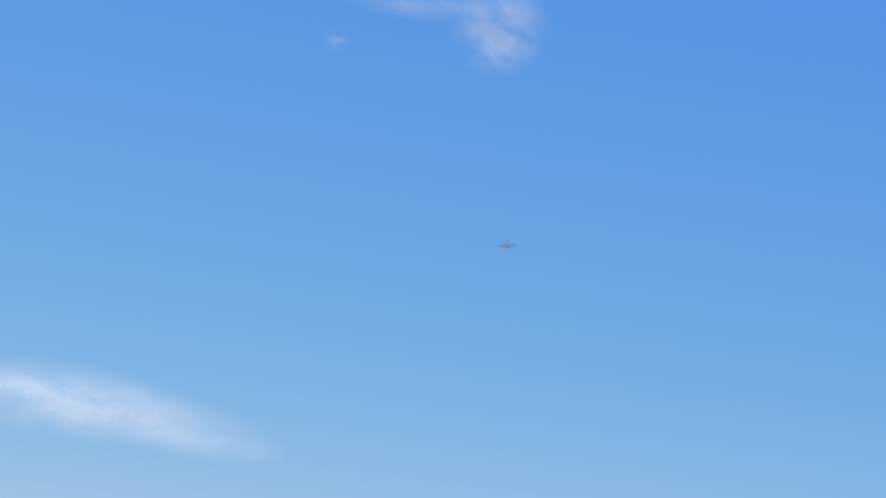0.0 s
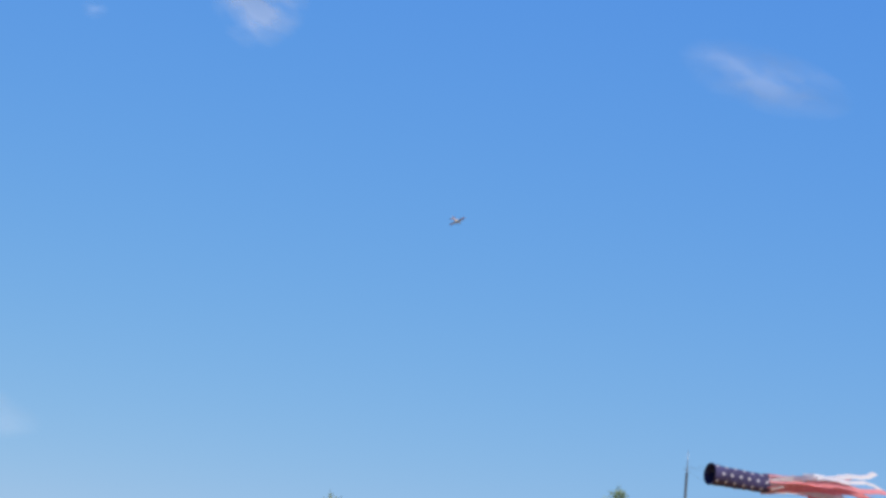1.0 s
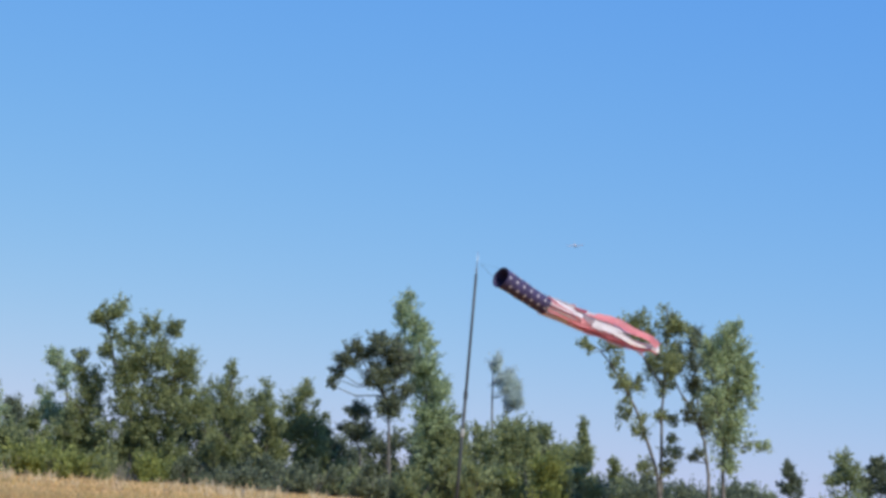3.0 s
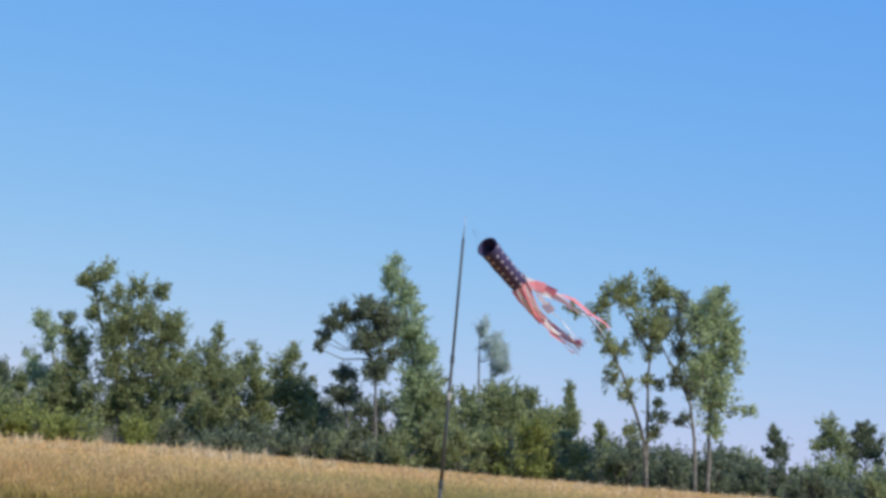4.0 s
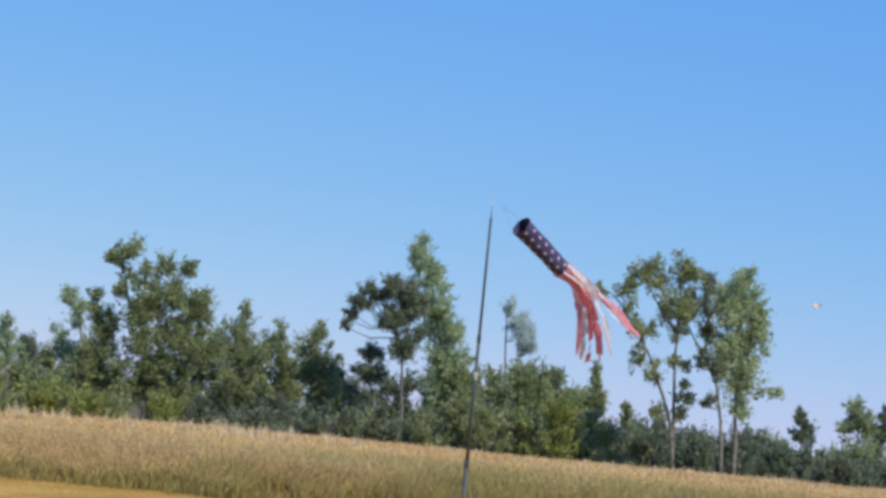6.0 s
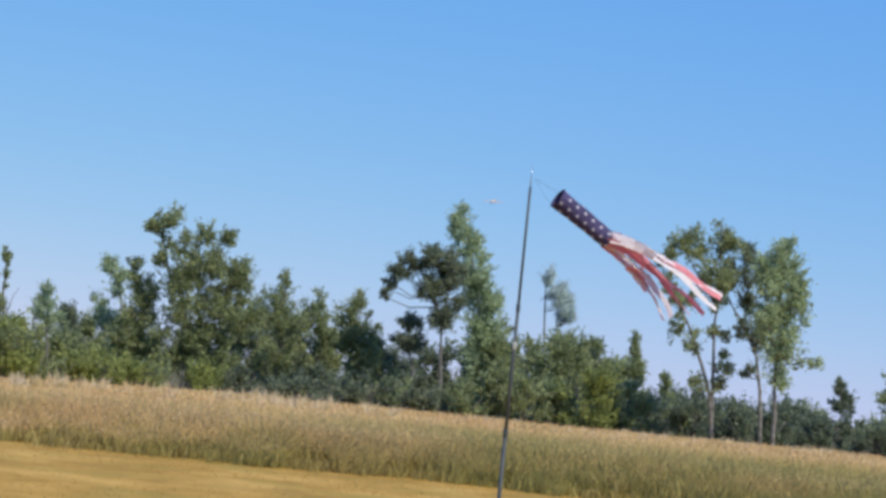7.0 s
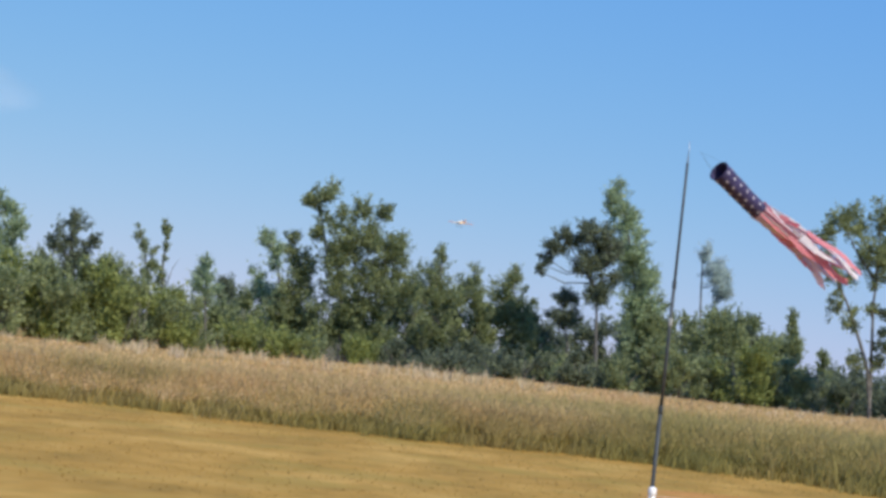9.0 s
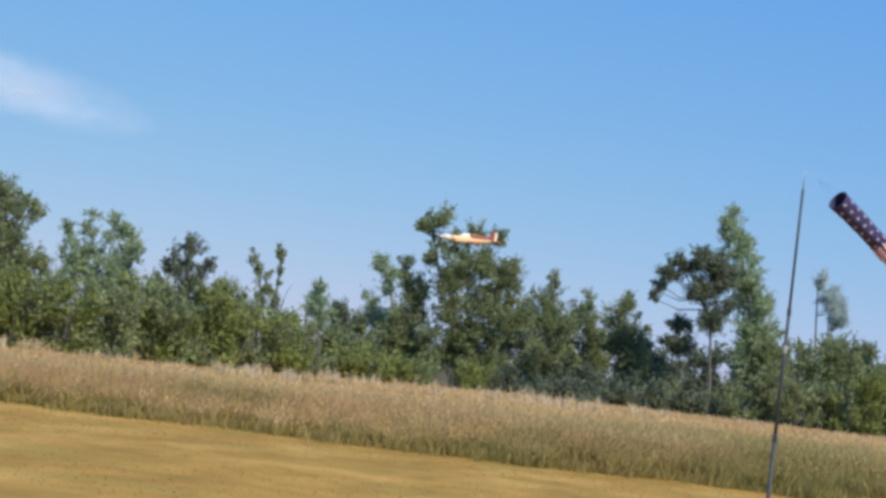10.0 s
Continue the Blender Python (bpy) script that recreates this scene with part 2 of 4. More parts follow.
def cloud_material(name, seed, rag, thick):
    """Thin cloud: sunlit white that a ragged noise lets fade into the open sky."""
    m, t, b = blank(name, 1.0)
    t.nodes.remove(b)
    co = t.nodes.new("ShaderNodeTexCoord").outputs["Generated"]
    grad = t.nodes.new("ShaderNodeTexGradient")
    grad.gradient_type = "SPHERICAL"
    mp = t.nodes.new("ShaderNodeMapping")
    mp.inputs["Location"].default_value, mp.inputs["Scale"].default_value = (-1, -1, 0), (2, 2, 0)
    t.links.new(co, mp.inputs[0])
    n = node_of(t, "ShaderNodeTexNoise", Scale=0.022, Detail=5.0, Roughness=0.55)
    mo = t.nodes.new("ShaderNodeMapping")
    mo.inputs["Location"].default_value, mo.inputs["Scale"].default_value = (seed, seed, 0), (0.55, 1.3, 1)
    t.links.new(t.nodes.new("ShaderNodeTexCoord").outputs["Object"], mo.inputs[0])
    t.links.new(mo.outputs[0], n.inputs["Vector"])
    t.links.new(mp.outputs[0], grad.inputs[0])
    k = t.nodes.new("ShaderNodeMath")
    k.operation = "MULTIPLY_ADD"
    k.inputs[1].default_value, k.inputs[2].default_value = rag, -rag * 0.5
    t.links.new(n.outputs[0], k.inputs[0])
    s = t.nodes.new("ShaderNodeMath")
    s.operation = "MULTIPLY_ADD"
    t.links.new(k.outputs[0], s.inputs[0])
    t.links.new(grad.outputs[1], s.inputs[1])
    t.links.new(grad.outputs[1], s.inputs[2])
    fade = ramp(t, s.outputs[0], [(0.05, (0, 0, 0)), (0.45, (0.45 * thick,) * 3), (0.9, (thick,) * 3)])
    clear = t.nodes.new("ShaderNodeBsdfTransparent")
    white = t.nodes.new("ShaderNodeBsdfDiffuse")
    white.inputs[0].default_value = (0.86, 0.86, 0.9, 1)
    mx = t.nodes.new("ShaderNodeMixShader")
    t.links.new(fade, mx.inputs[0])
    t.links.new(clear.outputs[0], mx.inputs[1])
    t.links.new(white.outputs[0], mx.inputs[2])
    t.links.new(mx.outputs[0], t.nodes["Material Output"].inputs[0])
    return m


# ---- mesh helpers ----
def mesh_ob(name, verts, faces, material, parent=None, smooth=False, uvs=None):
    me = bpy.data.meshes.new(name)
    me.from_pydata([tuple(v) for v in verts], [], [tuple(f) for f in faces])
    if smooth:
        me.polygons.foreach_set("use_smooth", [True] * len(me.polygons))
    if uvs is not None:
        layer = me.uv_layers.new()
        layer.data.foreach_set("uv", np.asarray(uvs, dtype=np.float32).ravel())
    me.materials.append(material)
    me.update()
    ob = new(name, me)
    ob.parent = parent
    return ob


def part(name, bm, material, parent, label="", smooth=False):
    me = bpy.data.meshes.new(name)
    bmesh.ops.recalc_face_normals(bm, faces=bm.faces)
    for f in bm.faces:
        f.smooth = smooth
    bm.to_mesh(me)
    bm.free()
    me.materials.append(material)
    ob = new(name, me)
    ob.parent = parent
    return tagged(ob, label)


def rings(bm, sections, sides=8, cap=True):
    """A skin over rings; each section is centre, radius along u, radius along v, and the vectors u and v."""
    loops = []
    for c, ru, rv, u, v in sections:
        loops.append([bm.verts.new(Vector(c) + u * (ru * math.cos(2 * math.pi * i / sides)) + v * (rv * math.sin(2 * math.pi * i / sides))) for i in range(sides)])
    for a, b in zip(loops, loops[1:]):
        for i in range(sides):
            bm.faces.new((a[i], a[(i + 1) % sides], b[(i + 1) % sides], b[i]))
    if cap:
        bm.faces.new(loops[0][::-1])
        bm.faces.new(loops[-1])
    return bm


def tube(bm, points, radii, sides=7, cap=True):
    pts = [Vector(p) for p in points]
    secs = []
    for i, p in enumerate(pts):
        d = (pts[min(i + 1, len(pts) - 1)] - pts[max(i - 1, 0)]).normalized()
        u = d.orthogonal().normalized()
        if abs(d.z) < 0.99:
            u = d.cross(Vector((0, 0, 1))).normalized()
        secs.append((p, radii[i], radii[i], u, d.cross(u)))
    return rings(bm, secs, sides, cap)


# ---- ground ----
def edge_of_field(x):
    """Where the mown grass ends and the tall grass begins."""
    return 39.3 + 0.35 * math.sin(x * 0.5) + 0.2 * math.sin(x * 1.7 + 1) + 0.7 * noise.noise(Vector((x * 1.1, 3.0, 0))) + 0.5 * noise.noise(Vector((x * 3.7, 8.0, 0))) - (0.85 * (x - 1.5) if x > 1.5 else 0) * (1 if x < 8 else 6.5 / (x - 1.5))


def build_ground():
    bm = bmesh.new()
    xs = [-2500, -600, -150, -60] + [-40 + 2 * i for i in range(41)] + [60, 150, 600, 2500]
    ys = [-2500, -500, -100, -20] + [2 * i for i in range(1, 66)] + [160, 220, 400, 900, 2500]
    grid = [[bm.verts.new((x, y, 0.03 * noise.noise(Vector((x * 0.12, y * 0.12, 0))) if abs(x) < 60 and 0 < y < 160 else 0)) for x in xs] for y in ys]
    for r0, r1 in zip(grid, grid[1:]):
        for i in range(len(xs) - 1):
            bm.faces.new((r0[i], r0[i + 1], r1[i + 1], r1[i]))
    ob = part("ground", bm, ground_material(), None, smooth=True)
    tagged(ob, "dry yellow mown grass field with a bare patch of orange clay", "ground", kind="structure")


def blades(name, places, heights, widths, material, label, lean=0.25, seed=3):
    """Many upright, tapering stalks in one mesh: a stem, and a wider head near the top."""
    rng = np.random.default_rng(seed)
    n = len(places)
    turn = rng.uniform(0, math.pi, n)
    side = np.stack([np.cos(turn), np.sin(turn), np.zeros(n)], 1) * widths[:, None]
    tilt = np.stack([rng.normal(0.25, 1, n), rng.normal(0, 1, n), np.zeros(n)], 1) * (lean * heights)[:, None]
    up = np.zeros((n, 3))
    up[:, 2] = heights
    base = np.asarray(places)
    v = np.stack([base - side * 0.5, base + side * 0.5,
                  base + up * 0.62 + tilt * 0.45 - side * 0.42, base + up * 0.62 + tilt * 0.45 + side * 0.42,
                  base + up + tilt], 1).reshape(-1, 3)
    me = bpy.data.meshes.new(name)
    o = (np.arange(n) * 5)[:, None]
    quads, tris = o + np.array([0, 1, 3, 2]), o + np.array([2, 3, 4])
    loops = np.concatenate([quads, tris], 1).ravel()
    me.vertices.add(len(v))
    me.vertices.foreach_set("co", v.ravel())
    me.loops.add(len(loops))
    me.loops.foreach_set("vertex_index", loops)
    me.polygons.add(2 * n)
    starts = (np.arange(n) * 7)[:, None] + np.array([0, 4])
    me.polygons.foreach_set("loop_start", starts.ravel())
    me.polygons.foreach_set("loop_total", np.tile([4, 3], n))
    layer = me.uv_layers.new()
    high = np.tile([0, 0, 0.62, 0.62, 0.62, 0.62, 1.0], n)
    layer.data.foreach_set("uv", np.stack([np.zeros(7 * n), high], 1).astype(np.float32).ravel())
    me.update(calc_edges=True)
    me.materials.append(material)
    return tagged(new(name, me), label, "grass", kind="stuff")


def build_grass():
    rng = np.random.default_rng(11)
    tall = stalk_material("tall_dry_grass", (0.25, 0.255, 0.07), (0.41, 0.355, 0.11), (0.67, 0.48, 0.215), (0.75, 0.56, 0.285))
    pts, hs = [], []
    for near, deep, count in ((0, 2.2, 60000), (0.4, 8, 70000), (5, 74, 110000)):
        x = rng.uniform(-21, 21, count) * (1 + 0.5 * (near > 4))
        e = np.array([edge_of_field(a) for a in x])
        y = e + near + deep * rng.uniform(0, 1, count) ** 1.2 + 0.4 * np.sin(x * 3.1) * rng.uniform(0, 1, count)
        patch = np.array([noise.noise(Vector((a * 0.35, b * 0.35, 0))) for a, b in zip(x, y)])
        h = 0.72 * (1 + 0.2 * patch + rng.normal(0, 0.12, count)) * np.clip(0.5 + (y - e) * 0.3, 0.45, 1)
        pts.append(np.stack([x, y, np.zeros(count)], 1))
        # it stands lower to the west, farther back
        h *= 1 - 0.5 * np.clip((-x / y - 0.06) / 0.14, 0, 1) * np.clip((y - 43) / 16, 0, 1)
        h *= 1 - 0.56 * np.clip((y - 56) / 24, 0, 1)
        hs.append(np.clip(h, 0.12, 1.15))
    pts, hs = np.concatenate(pts), np.concatenate(hs)
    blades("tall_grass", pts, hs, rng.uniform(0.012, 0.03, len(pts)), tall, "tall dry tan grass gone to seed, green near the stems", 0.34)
    # olive tufts along the mown edge, and more of them to the east
    olive = stalk_material("olive_grass", (0.23, 0.20, 0.06), (0.30, 0.25, 0.08), (0.40, 0.31, 0.11), (0.50, 0.38, 0.15))
    tx = np.concatenate([rng.uniform(-18, 14, 420), rng.uniform(0.5, 15, 900)])
    ty = np.array([edge_of_field(a) for a in tx]) + np.concatenate([rng.normal(0.1, 0.45, 420), 9 * rng.uniform(0, 1, 900) ** 1.6])
    per = 46
    spread = rng.normal(0, 0.24, (len(tx), per, 2))
    root = np.stack([np.repeat(tx, per), np.repeat(ty, per), np.zeros(len(tx) * per)], 1)
    root[:, :2] += spread.reshape(-1, 2)
    th = np.repeat(rng.uniform(0.10, 0.34, len(tx)) + np.concatenate([np.zeros(420), rng.uniform(0.1, 0.34, 900)]), per) * rng.uniform(0.6, 1.1, len(root))
    blades("edge_grass", root, th, rng.uniform(0.012, 0.03, len(root)), olive, "olive green grass tufts along the mown edge", 0.4, 9)
    # taller pale clumps that stand out along the far side of the tall grass
    straw = stalk_material("pale_straw", (0.36, 0.29, 0.11), (0.60, 0.46, 0.22), (0.84, 0.68, 0.44), (0.92, 0.80, 0.60))
    cx, cy = rng.uniform(-36, 24, 420), rng.uniform(84, 113, 420)
    many = 16
    clump = np.stack([np.repeat(cx, many), np.repeat(cy, many), np.zeros(len(cx) * many)], 1)
    clump[:, :2] += rng.normal(0, 0.16, (len(clump), 2))
    ch = np.repeat(rng.uniform(0.35, 0.95, len(cx)) * (1 - 0.25 * (cx < -8) - 0.42 * (cx > 0)), many) * rng.uniform(0.6, 1.1, len(clump))
    blades("straw_clumps", clump, ch, rng.uniform(0.03, 0.06, len(clump)), straw, "pale straw clumps standing above the tall grass", 0.3, 21)
    # loose seed heads over the stalks
    pick = rng.uniform(0, 1, len(pts)) < 0.95
    heads = pts[pick].copy()
    heads[:, 2] = hs[pick] * rng.uniform(0.62, 1.02, len(heads))
    heads[:, :2] += rng.normal(0, 0.09, (len(heads), 2))
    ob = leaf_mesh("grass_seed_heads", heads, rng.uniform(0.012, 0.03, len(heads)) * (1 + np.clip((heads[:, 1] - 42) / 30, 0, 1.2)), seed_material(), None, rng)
    tagged(ob, "loose pale straw-coloured seed heads of tall grass", "grass", kind="stuff")
    short = stalk_material("short_dry_grass", (0.33, 0.195, 0.045), (0.37, 0.215, 0.05), (0.40, 0.245, 0.065), (0.45, 0.29, 0.085))
    n = 14000
    x = rng.uniform(-13, 13, n)
    y = rng.uniform(21, 40, n)
    clay = (x > 1.3) & (y < 28.6 + 0.55 * x)
    keep = (y < np.array([edge_of_field(a) for a in x])) & ~(clay & (rng.uniform(0, 1, n) < 0.96))
    p = np.stack([x, y, np.zeros(n)], 1)[keep]
    blades("mown_grass", p, rng.uniform(0.008, 0.022, len(p)), rng.uniform(0.01, 0.02, len(p)), short, "short mown yellow grass stubble", 0.8, 5)


# ---- trees ----
def leaf_mesh(name, centres, sizes, material, parent, rng, ways=None):
    """Leaf sprays: bent four-sided blades, each an island of its own."""
    n = len(centres)
    a = rng.normal(0, 1, (n, 3))
    if ways is not None:
        a = a * 0.42 + ways
    a /= np.linalg.norm(a, axis=1)[:, None]
    b = np.cross(a, rng.normal(0, 1, (n, 3)))
    b /= np.linalg.norm(b, axis=1)[:, None]
    c = np.cross(a, b)
    s = sizes[:, None]
    v = np.stack([centres - a * s, centres + b * s * 0.42 + c * s * 0.15, centres + a * s, centres - b * s * 0.42 + c * s * 0.15], 1).reshape(-1, 3)
    f = (np.arange(n) * 4)[:, None] + np.array([[0, 1, 2, 3]])
    me = bpy.data.meshes.new(name)
    me.vertices.add(4 * n)
    me.vertices.foreach_set("co", v.ravel())
    me.loops.add(4 * n)
    me.loops.foreach_set("vertex_index", f.ravel())
    me.polygons.add(n)
    me.polygons.foreach_set("loop_start", np.arange(n) * 4)
    me.polygons.foreach_set("loop_total", np.full(n, 4))
    me.update(calc_edges=True)
    me.materials.append(material)
    ob = new(name, me)
    ob.parent = parent
    return ob


# half width of the crown at a share of its height, boughs to a square metre, bough size, leaves on a bough, depth of the gaps, upward pull
SHAPES = {
    "open": (lambda s: 0.45 + 0.55 * math.sin(math.pi * min(1, s * 0.8 + 0.16)), 1.9, 0.64, 84, 1.3, 1.3),
    "spire": (lambda s: 1.08 - 1.02 * s ** 0.95, 3.0, 0.5, 92, 0.5, 1.9),
    "cone": (lambda s: 1.05 - 0.92 * s, 3.6, 0.46, 80, 0.5, 1.7),
    "round": (lambda s: 0.62 + 0.4 * math.sin(math.pi * min(1, 0.2 + 0.72 * s)) if s < 0.85 else 0.55, 1.7, 0.72, 92, 1.1, 1.15),
}


def plant(name, label, kind, x, y, tall, wide, low, lean, leaf, seed, trunk=True):
    rng = np.random.default_rng(seed)
    half, density, size, many, gap, pull = SHAPES[kind]
    tree = new(name)
    tree.matrix_basis = pose(x, y, 0)
    tagged(tree, label, "bush" if name == "bush" else "tree", group="bushes along the field" if name == "bush" else "trees along the field")
    axis = lambda z: Vector((lean * (max(z, 0) / tall) ** 1.2, 0, z))
    # boughs of leaves inside the outline
    count = max(8, int(density * wide * (tall - low) * 1.4))
    hub = []
    tries = 0
    while len(hub) < count and tries < count * 8:
        tries += 1
        s = rng.uniform(0, 1) ** 0.9
        z = low + s * (tall - low - 0.35)
        r = wide / 2 * half(s)
        ang, far = rng.uniform(0, 2 * math.pi), rng.uniform(0.05, 1) ** 0.6 * r
        c = axis(z) + Vector((math.cos(ang) * far, math.sin(ang) * far * 0.8, rng.normal(0, 0.1)))
        if noise.noise(Vector((c.x * 0.9 + seed, c.y * 0.4, c.z * 0.9))) * gap > 0.14 + 0.25 * max(0, 1 - gap):
            continue
        hub.append((c, size * rng.uniform(0.55, 1.3) * (0.35 + 0.65 * min(1, r / 0.9))))
    hub.append((axis(tall - 0.45), size * 0.7))
    if kind == "open" and low > 2:
        # thin sprays on the bare part of the trunk
        for _ in range(16):
            z = rng.uniform(0.4 * low, low)
            hub.append((axis(z) + Vector((rng.normal(0, 0.17 * wide), rng.normal(0, 0.25), 0)), size * rng.uniform(0.25, 0.5)))
    # each bough carries a few twigs that reach out and up, and each twig its leaves
    cs, ss, ws = [], [], []
    for c, k in hub:
        out = c - axis(c.z)
        way = np.array((out.normalized() if out.length > 0.05 else Vector((0, 0, 0))) + Vector((0, 0, pull)))
        way /= np.linalg.norm(way)
        for _ in range(6):
            d = way + rng.normal(0, 0.40, 3)
            d /= np.linalg.norm(d)
            m = max(4, int(many / 4.2 * rng.uniform(0.5, 1.4) * min(1.2, k / 0.55)))
            s = rng.uniform(0, 1, m)[:, None] ** 0.8
            reach = k * rng.uniform(0.8, 2.2)
            cs.append(np.array(c) - way * k * 0.5 + d * reach * s + rng.normal(0, 1, (m, 3)) * (0.04 + k * (0.17 - 0.12 * s)))
            ss.append(rng.uniform(0.07, 0.19, m) * (1.15 - 0.45 * s[:, 0]))
            ws.append(np.tile(d, (m, 1)))
    cs, ss, ws = np.concatenate(cs), np.concatenate(ss), np.concatenate(ws)
    cs[:, 2] = np.maximum(cs[:, 2], 0.1)
    leaf_mesh("crown", cs, ss, LEAVES[leaf], tree, rng, ws)
    if not trunk:
        bm = bmesh.new()
        for i in range(5):
            a = rng.uniform(0, 6.28)
            top = Vector((math.cos(a) * wide * 0.3, math.sin(a) * wide * 0.2, tall * 0.7))
            tube(bm, [(0.1 * math.cos(a), 0.1 * math.sin(a), -0.05), top * 0.5, top], [0.035, 0.025, 0.01], 5)
        part("stem", bm, BARK, tree, smooth=True)
        return tree
    thick = 0.045 + 0.0095 * tall
    stems = 3 if kind == "round" and wide > 3.2 else 2 if kind == "round" and wide > 2.4 else 1
    for n in range(stems):
        lead = axis(tall) if n == 0 else Vector((axis(tall * 0.7).x + (-1) ** n * wide * 0.26, rng.uniform(-0.4, 0.4), tall * rng.uniform(0.62, 0.8)))
        foot = Vector((0, 0, 0)) if n == 0 else Vector(((-1) ** n * 0.22, 0.1, 0))
        pts = []
        for i in range(11):
            s = i / 10
            p = foot.lerp(lead, s)
            p.x = foot.x + (lead.x - foot.x) * s ** 1.2
            pts.append(p + Vector((rng.normal(0, 0.05), rng.normal(0, 0.05), -0.1 if i == 0 else 0)))
        w = thick * (1 if n == 0 else 0.72)
        part("trunk", tube(bmesh.new(), pts, [w * (1.25 if i == 0 else 1) * (1 - 0.9 * i / 10.5) for i in range(11)], 8), BARK, tree, smooth=True)
    # limbs run from the trunk to the larger boughs
    picks = sorted(hub, key=lambda h: -h[1])[: 60 if kind == "open" else 20]
    for c, k in picks:
        start = max(0.16 * tall, min(c.z - 0.5, c.z - (0.4 + 0.45 * pull) * math.hypot(c.x - axis(c.z).x, c.y)))
        a = axis(start)
        mid = a.lerp(c, 0.5) + Vector((0, 0, -0.1 * (c - a).length)) + Vector(rng.normal(0, 0.06, 3))
        w = thick * 0.45 * (1 - 0.55 * start / tall)
        part("limb", tube(bmesh.new(), [a, mid, c, c + Vector((0.1 * (c.x - a.x), 0, 0.35 * k))], [w, w * 0.75, w * 0.4, w * 0.12], 5), BARK, tree, smooth=True)
    return tree



def grown(label, x, y, leaf, pull, fill, stems, masses):
    """A tree from the bends of its stems and the masses of leaves that they carry."""
    seed = int(abs(x) * 37 + y)
    rng = np.random.default_rng(seed)
    tree = new("tree")
    tree.matrix_basis = pose(x, y, 0)
    tagged(tree, label, "tree", group="trees along the field")
    lines = []
    for i, stem in enumerate(stems):
        tall = max(z for _, z in stem)
        lead = stem[0][1] < 0
        w = (0.035 + 0.0085 * tall) * (1.0 if lead and i == 0 else 0.75 if lead else 0.5)
        deep = 0.0 if i == 0 else rng.uniform(-0.5, 0.5)
        knots = [Vector((a, deep * (b / tall if lead else 1.0) if b > 0 else 0.12 * i, b)) for a, b in stem]
        pts = []
        for k, (p, q) in enumerate(zip(knots, knots[1:])):
            o, r = knots[max(0, k - 1)], knots[min(len(knots) - 1, k + 2)]
            for u in (0.0, 0.25, 0.5, 0.75):
                c = 0.5 * (2 * p + (q - o) * u + (2 * o - 5 * p + 4 * q - r) * u * u + (3 * p - o - 3 * q + r) * u ** 3)
                pts.append(c + Vector((rng.normal(0, 0.025), rng.normal(0, 0.025), 0)))
        pts.append(knots[-1])
        n = len(pts) - 1
        part("trunk" if lead else "limb", tube(bmesh.new(), pts, [w * (1.3 if lead and k == 0 else 1.0) * (1 - 0.88 * k / n) for k in range(n + 1)], 7), BARK, tree, smooth=True)
        lines += pts
    hubs = []
    tight = 0.92 if fill < 0.88 else 1.0  # oaks hold their leaves in close clumps
    slim = 0.6 if pull > 1.5 else 1.0  # poplars in upright plumes
    for mx, mz, rx, rz in masses:
        many = max(4, int(fill * (1.45 if tight < 1 else 1.0) * (13 * rx * rz + 3.4 * (rx + rz))))
        gap = Vector((rng.uniform(0, 50), 0, 0))
        tries = 0
        while many > 0 and tries < 400:
            tries += 1
            ang, far = rng.uniform(0, 2 * math.pi), rng.uniform(0, 1) ** 0.5
            c = Vector((mx + rx * far * math.cos(ang), rng.normal(0, 0.5) * (rx + 0.2), mz + rz * far * math.sin(ang)))
            if noise.noise(Vector((c.x * 1.1, c.y * 0.4, c.z * 1.1)) + gap) > 0.3:
                continue
            many -= 1
            hubs.append((c, min(0.5, 0.15 + 0.42 * min(rx, rz)) * tight * rng.uniform(0.6, 1.25), Vector((mx, 0, mz)), c.z > mz + 0.35 * rz))
    cs, ss, ws = [], [], []
    for c, k, mid, crest in hubs:
        root = min(lines, key=lambda p: (p - c).length + (1.5 if p.z > c.z else 0))
        way = np.array((c - root) * 0.5 + (c - mid) * 0.6) + np.array((0, 0, pull * 0.7))
        way /= np.linalg.norm(way) + 1e-6
        thin = slim * (0.55 if crest else 1.0)  # single sprigs stand out along the top
        for _ in range(6):
            d = way + rng.normal(0, 0.7, 3)
            d /= np.linalg.norm(d)
            m = max(4, int((46 if crest else 56) / tight * k * rng.uniform(0.4, 1.6)))
            s = rng.uniform(0, 1, m)[:, None] ** 0.8
            reach = k * rng.uniform(0.7, 2.1) * (1.3 if thin < 1 else 1.0)
            cs.append(np.array(c) - way * reach * 0.62 + d * reach * s + rng.normal(0, 1, (m, 3)) * (0.04 + k * thin * (0.32 - 0.20 * s)))
            ss.append(rng.uniform(0.055, 0.145, m) * (1.1 - 0.35 * s[:, 0]))
            ws.append(np.tile(d, (m, 1)))
    cs, ss, ws = np.concatenate(cs), np.concatenate(ss), np.concatenate(ws)
    cs[:, 2] = np.maximum(cs[:, 2], 0.1)
    leaf_mesh("crown", cs, ss, LEAVES[leaf], tree, rng, ws)
    # branches reach from the stems into the masses
    for c, k, mid, crest in hubs[:: max(1, len(hubs) // 30)]:
        a = min(lines, key=lambda p: (p - c).length + (2.5 if p.z > c.z - 0.2 else 0))
        if (c - a).length < 0.25:
            continue
        bend = a.lerp(c, 0.5) + Vector((0, 0, -0.08 * (c - a).length)) + Vector(rng.normal(0, 0.05, 3))
        w = 0.018 + 0.008 * (c - a).length
        part("limb", tube(bmesh.new(), [a, bend, c, c + Vector((0.1 * (c.x - a.x), 0, 0.3 * k))], [w, w * 0.8, w * 0.45, w * 0.15], 5), BARK, tree, smooth=True)
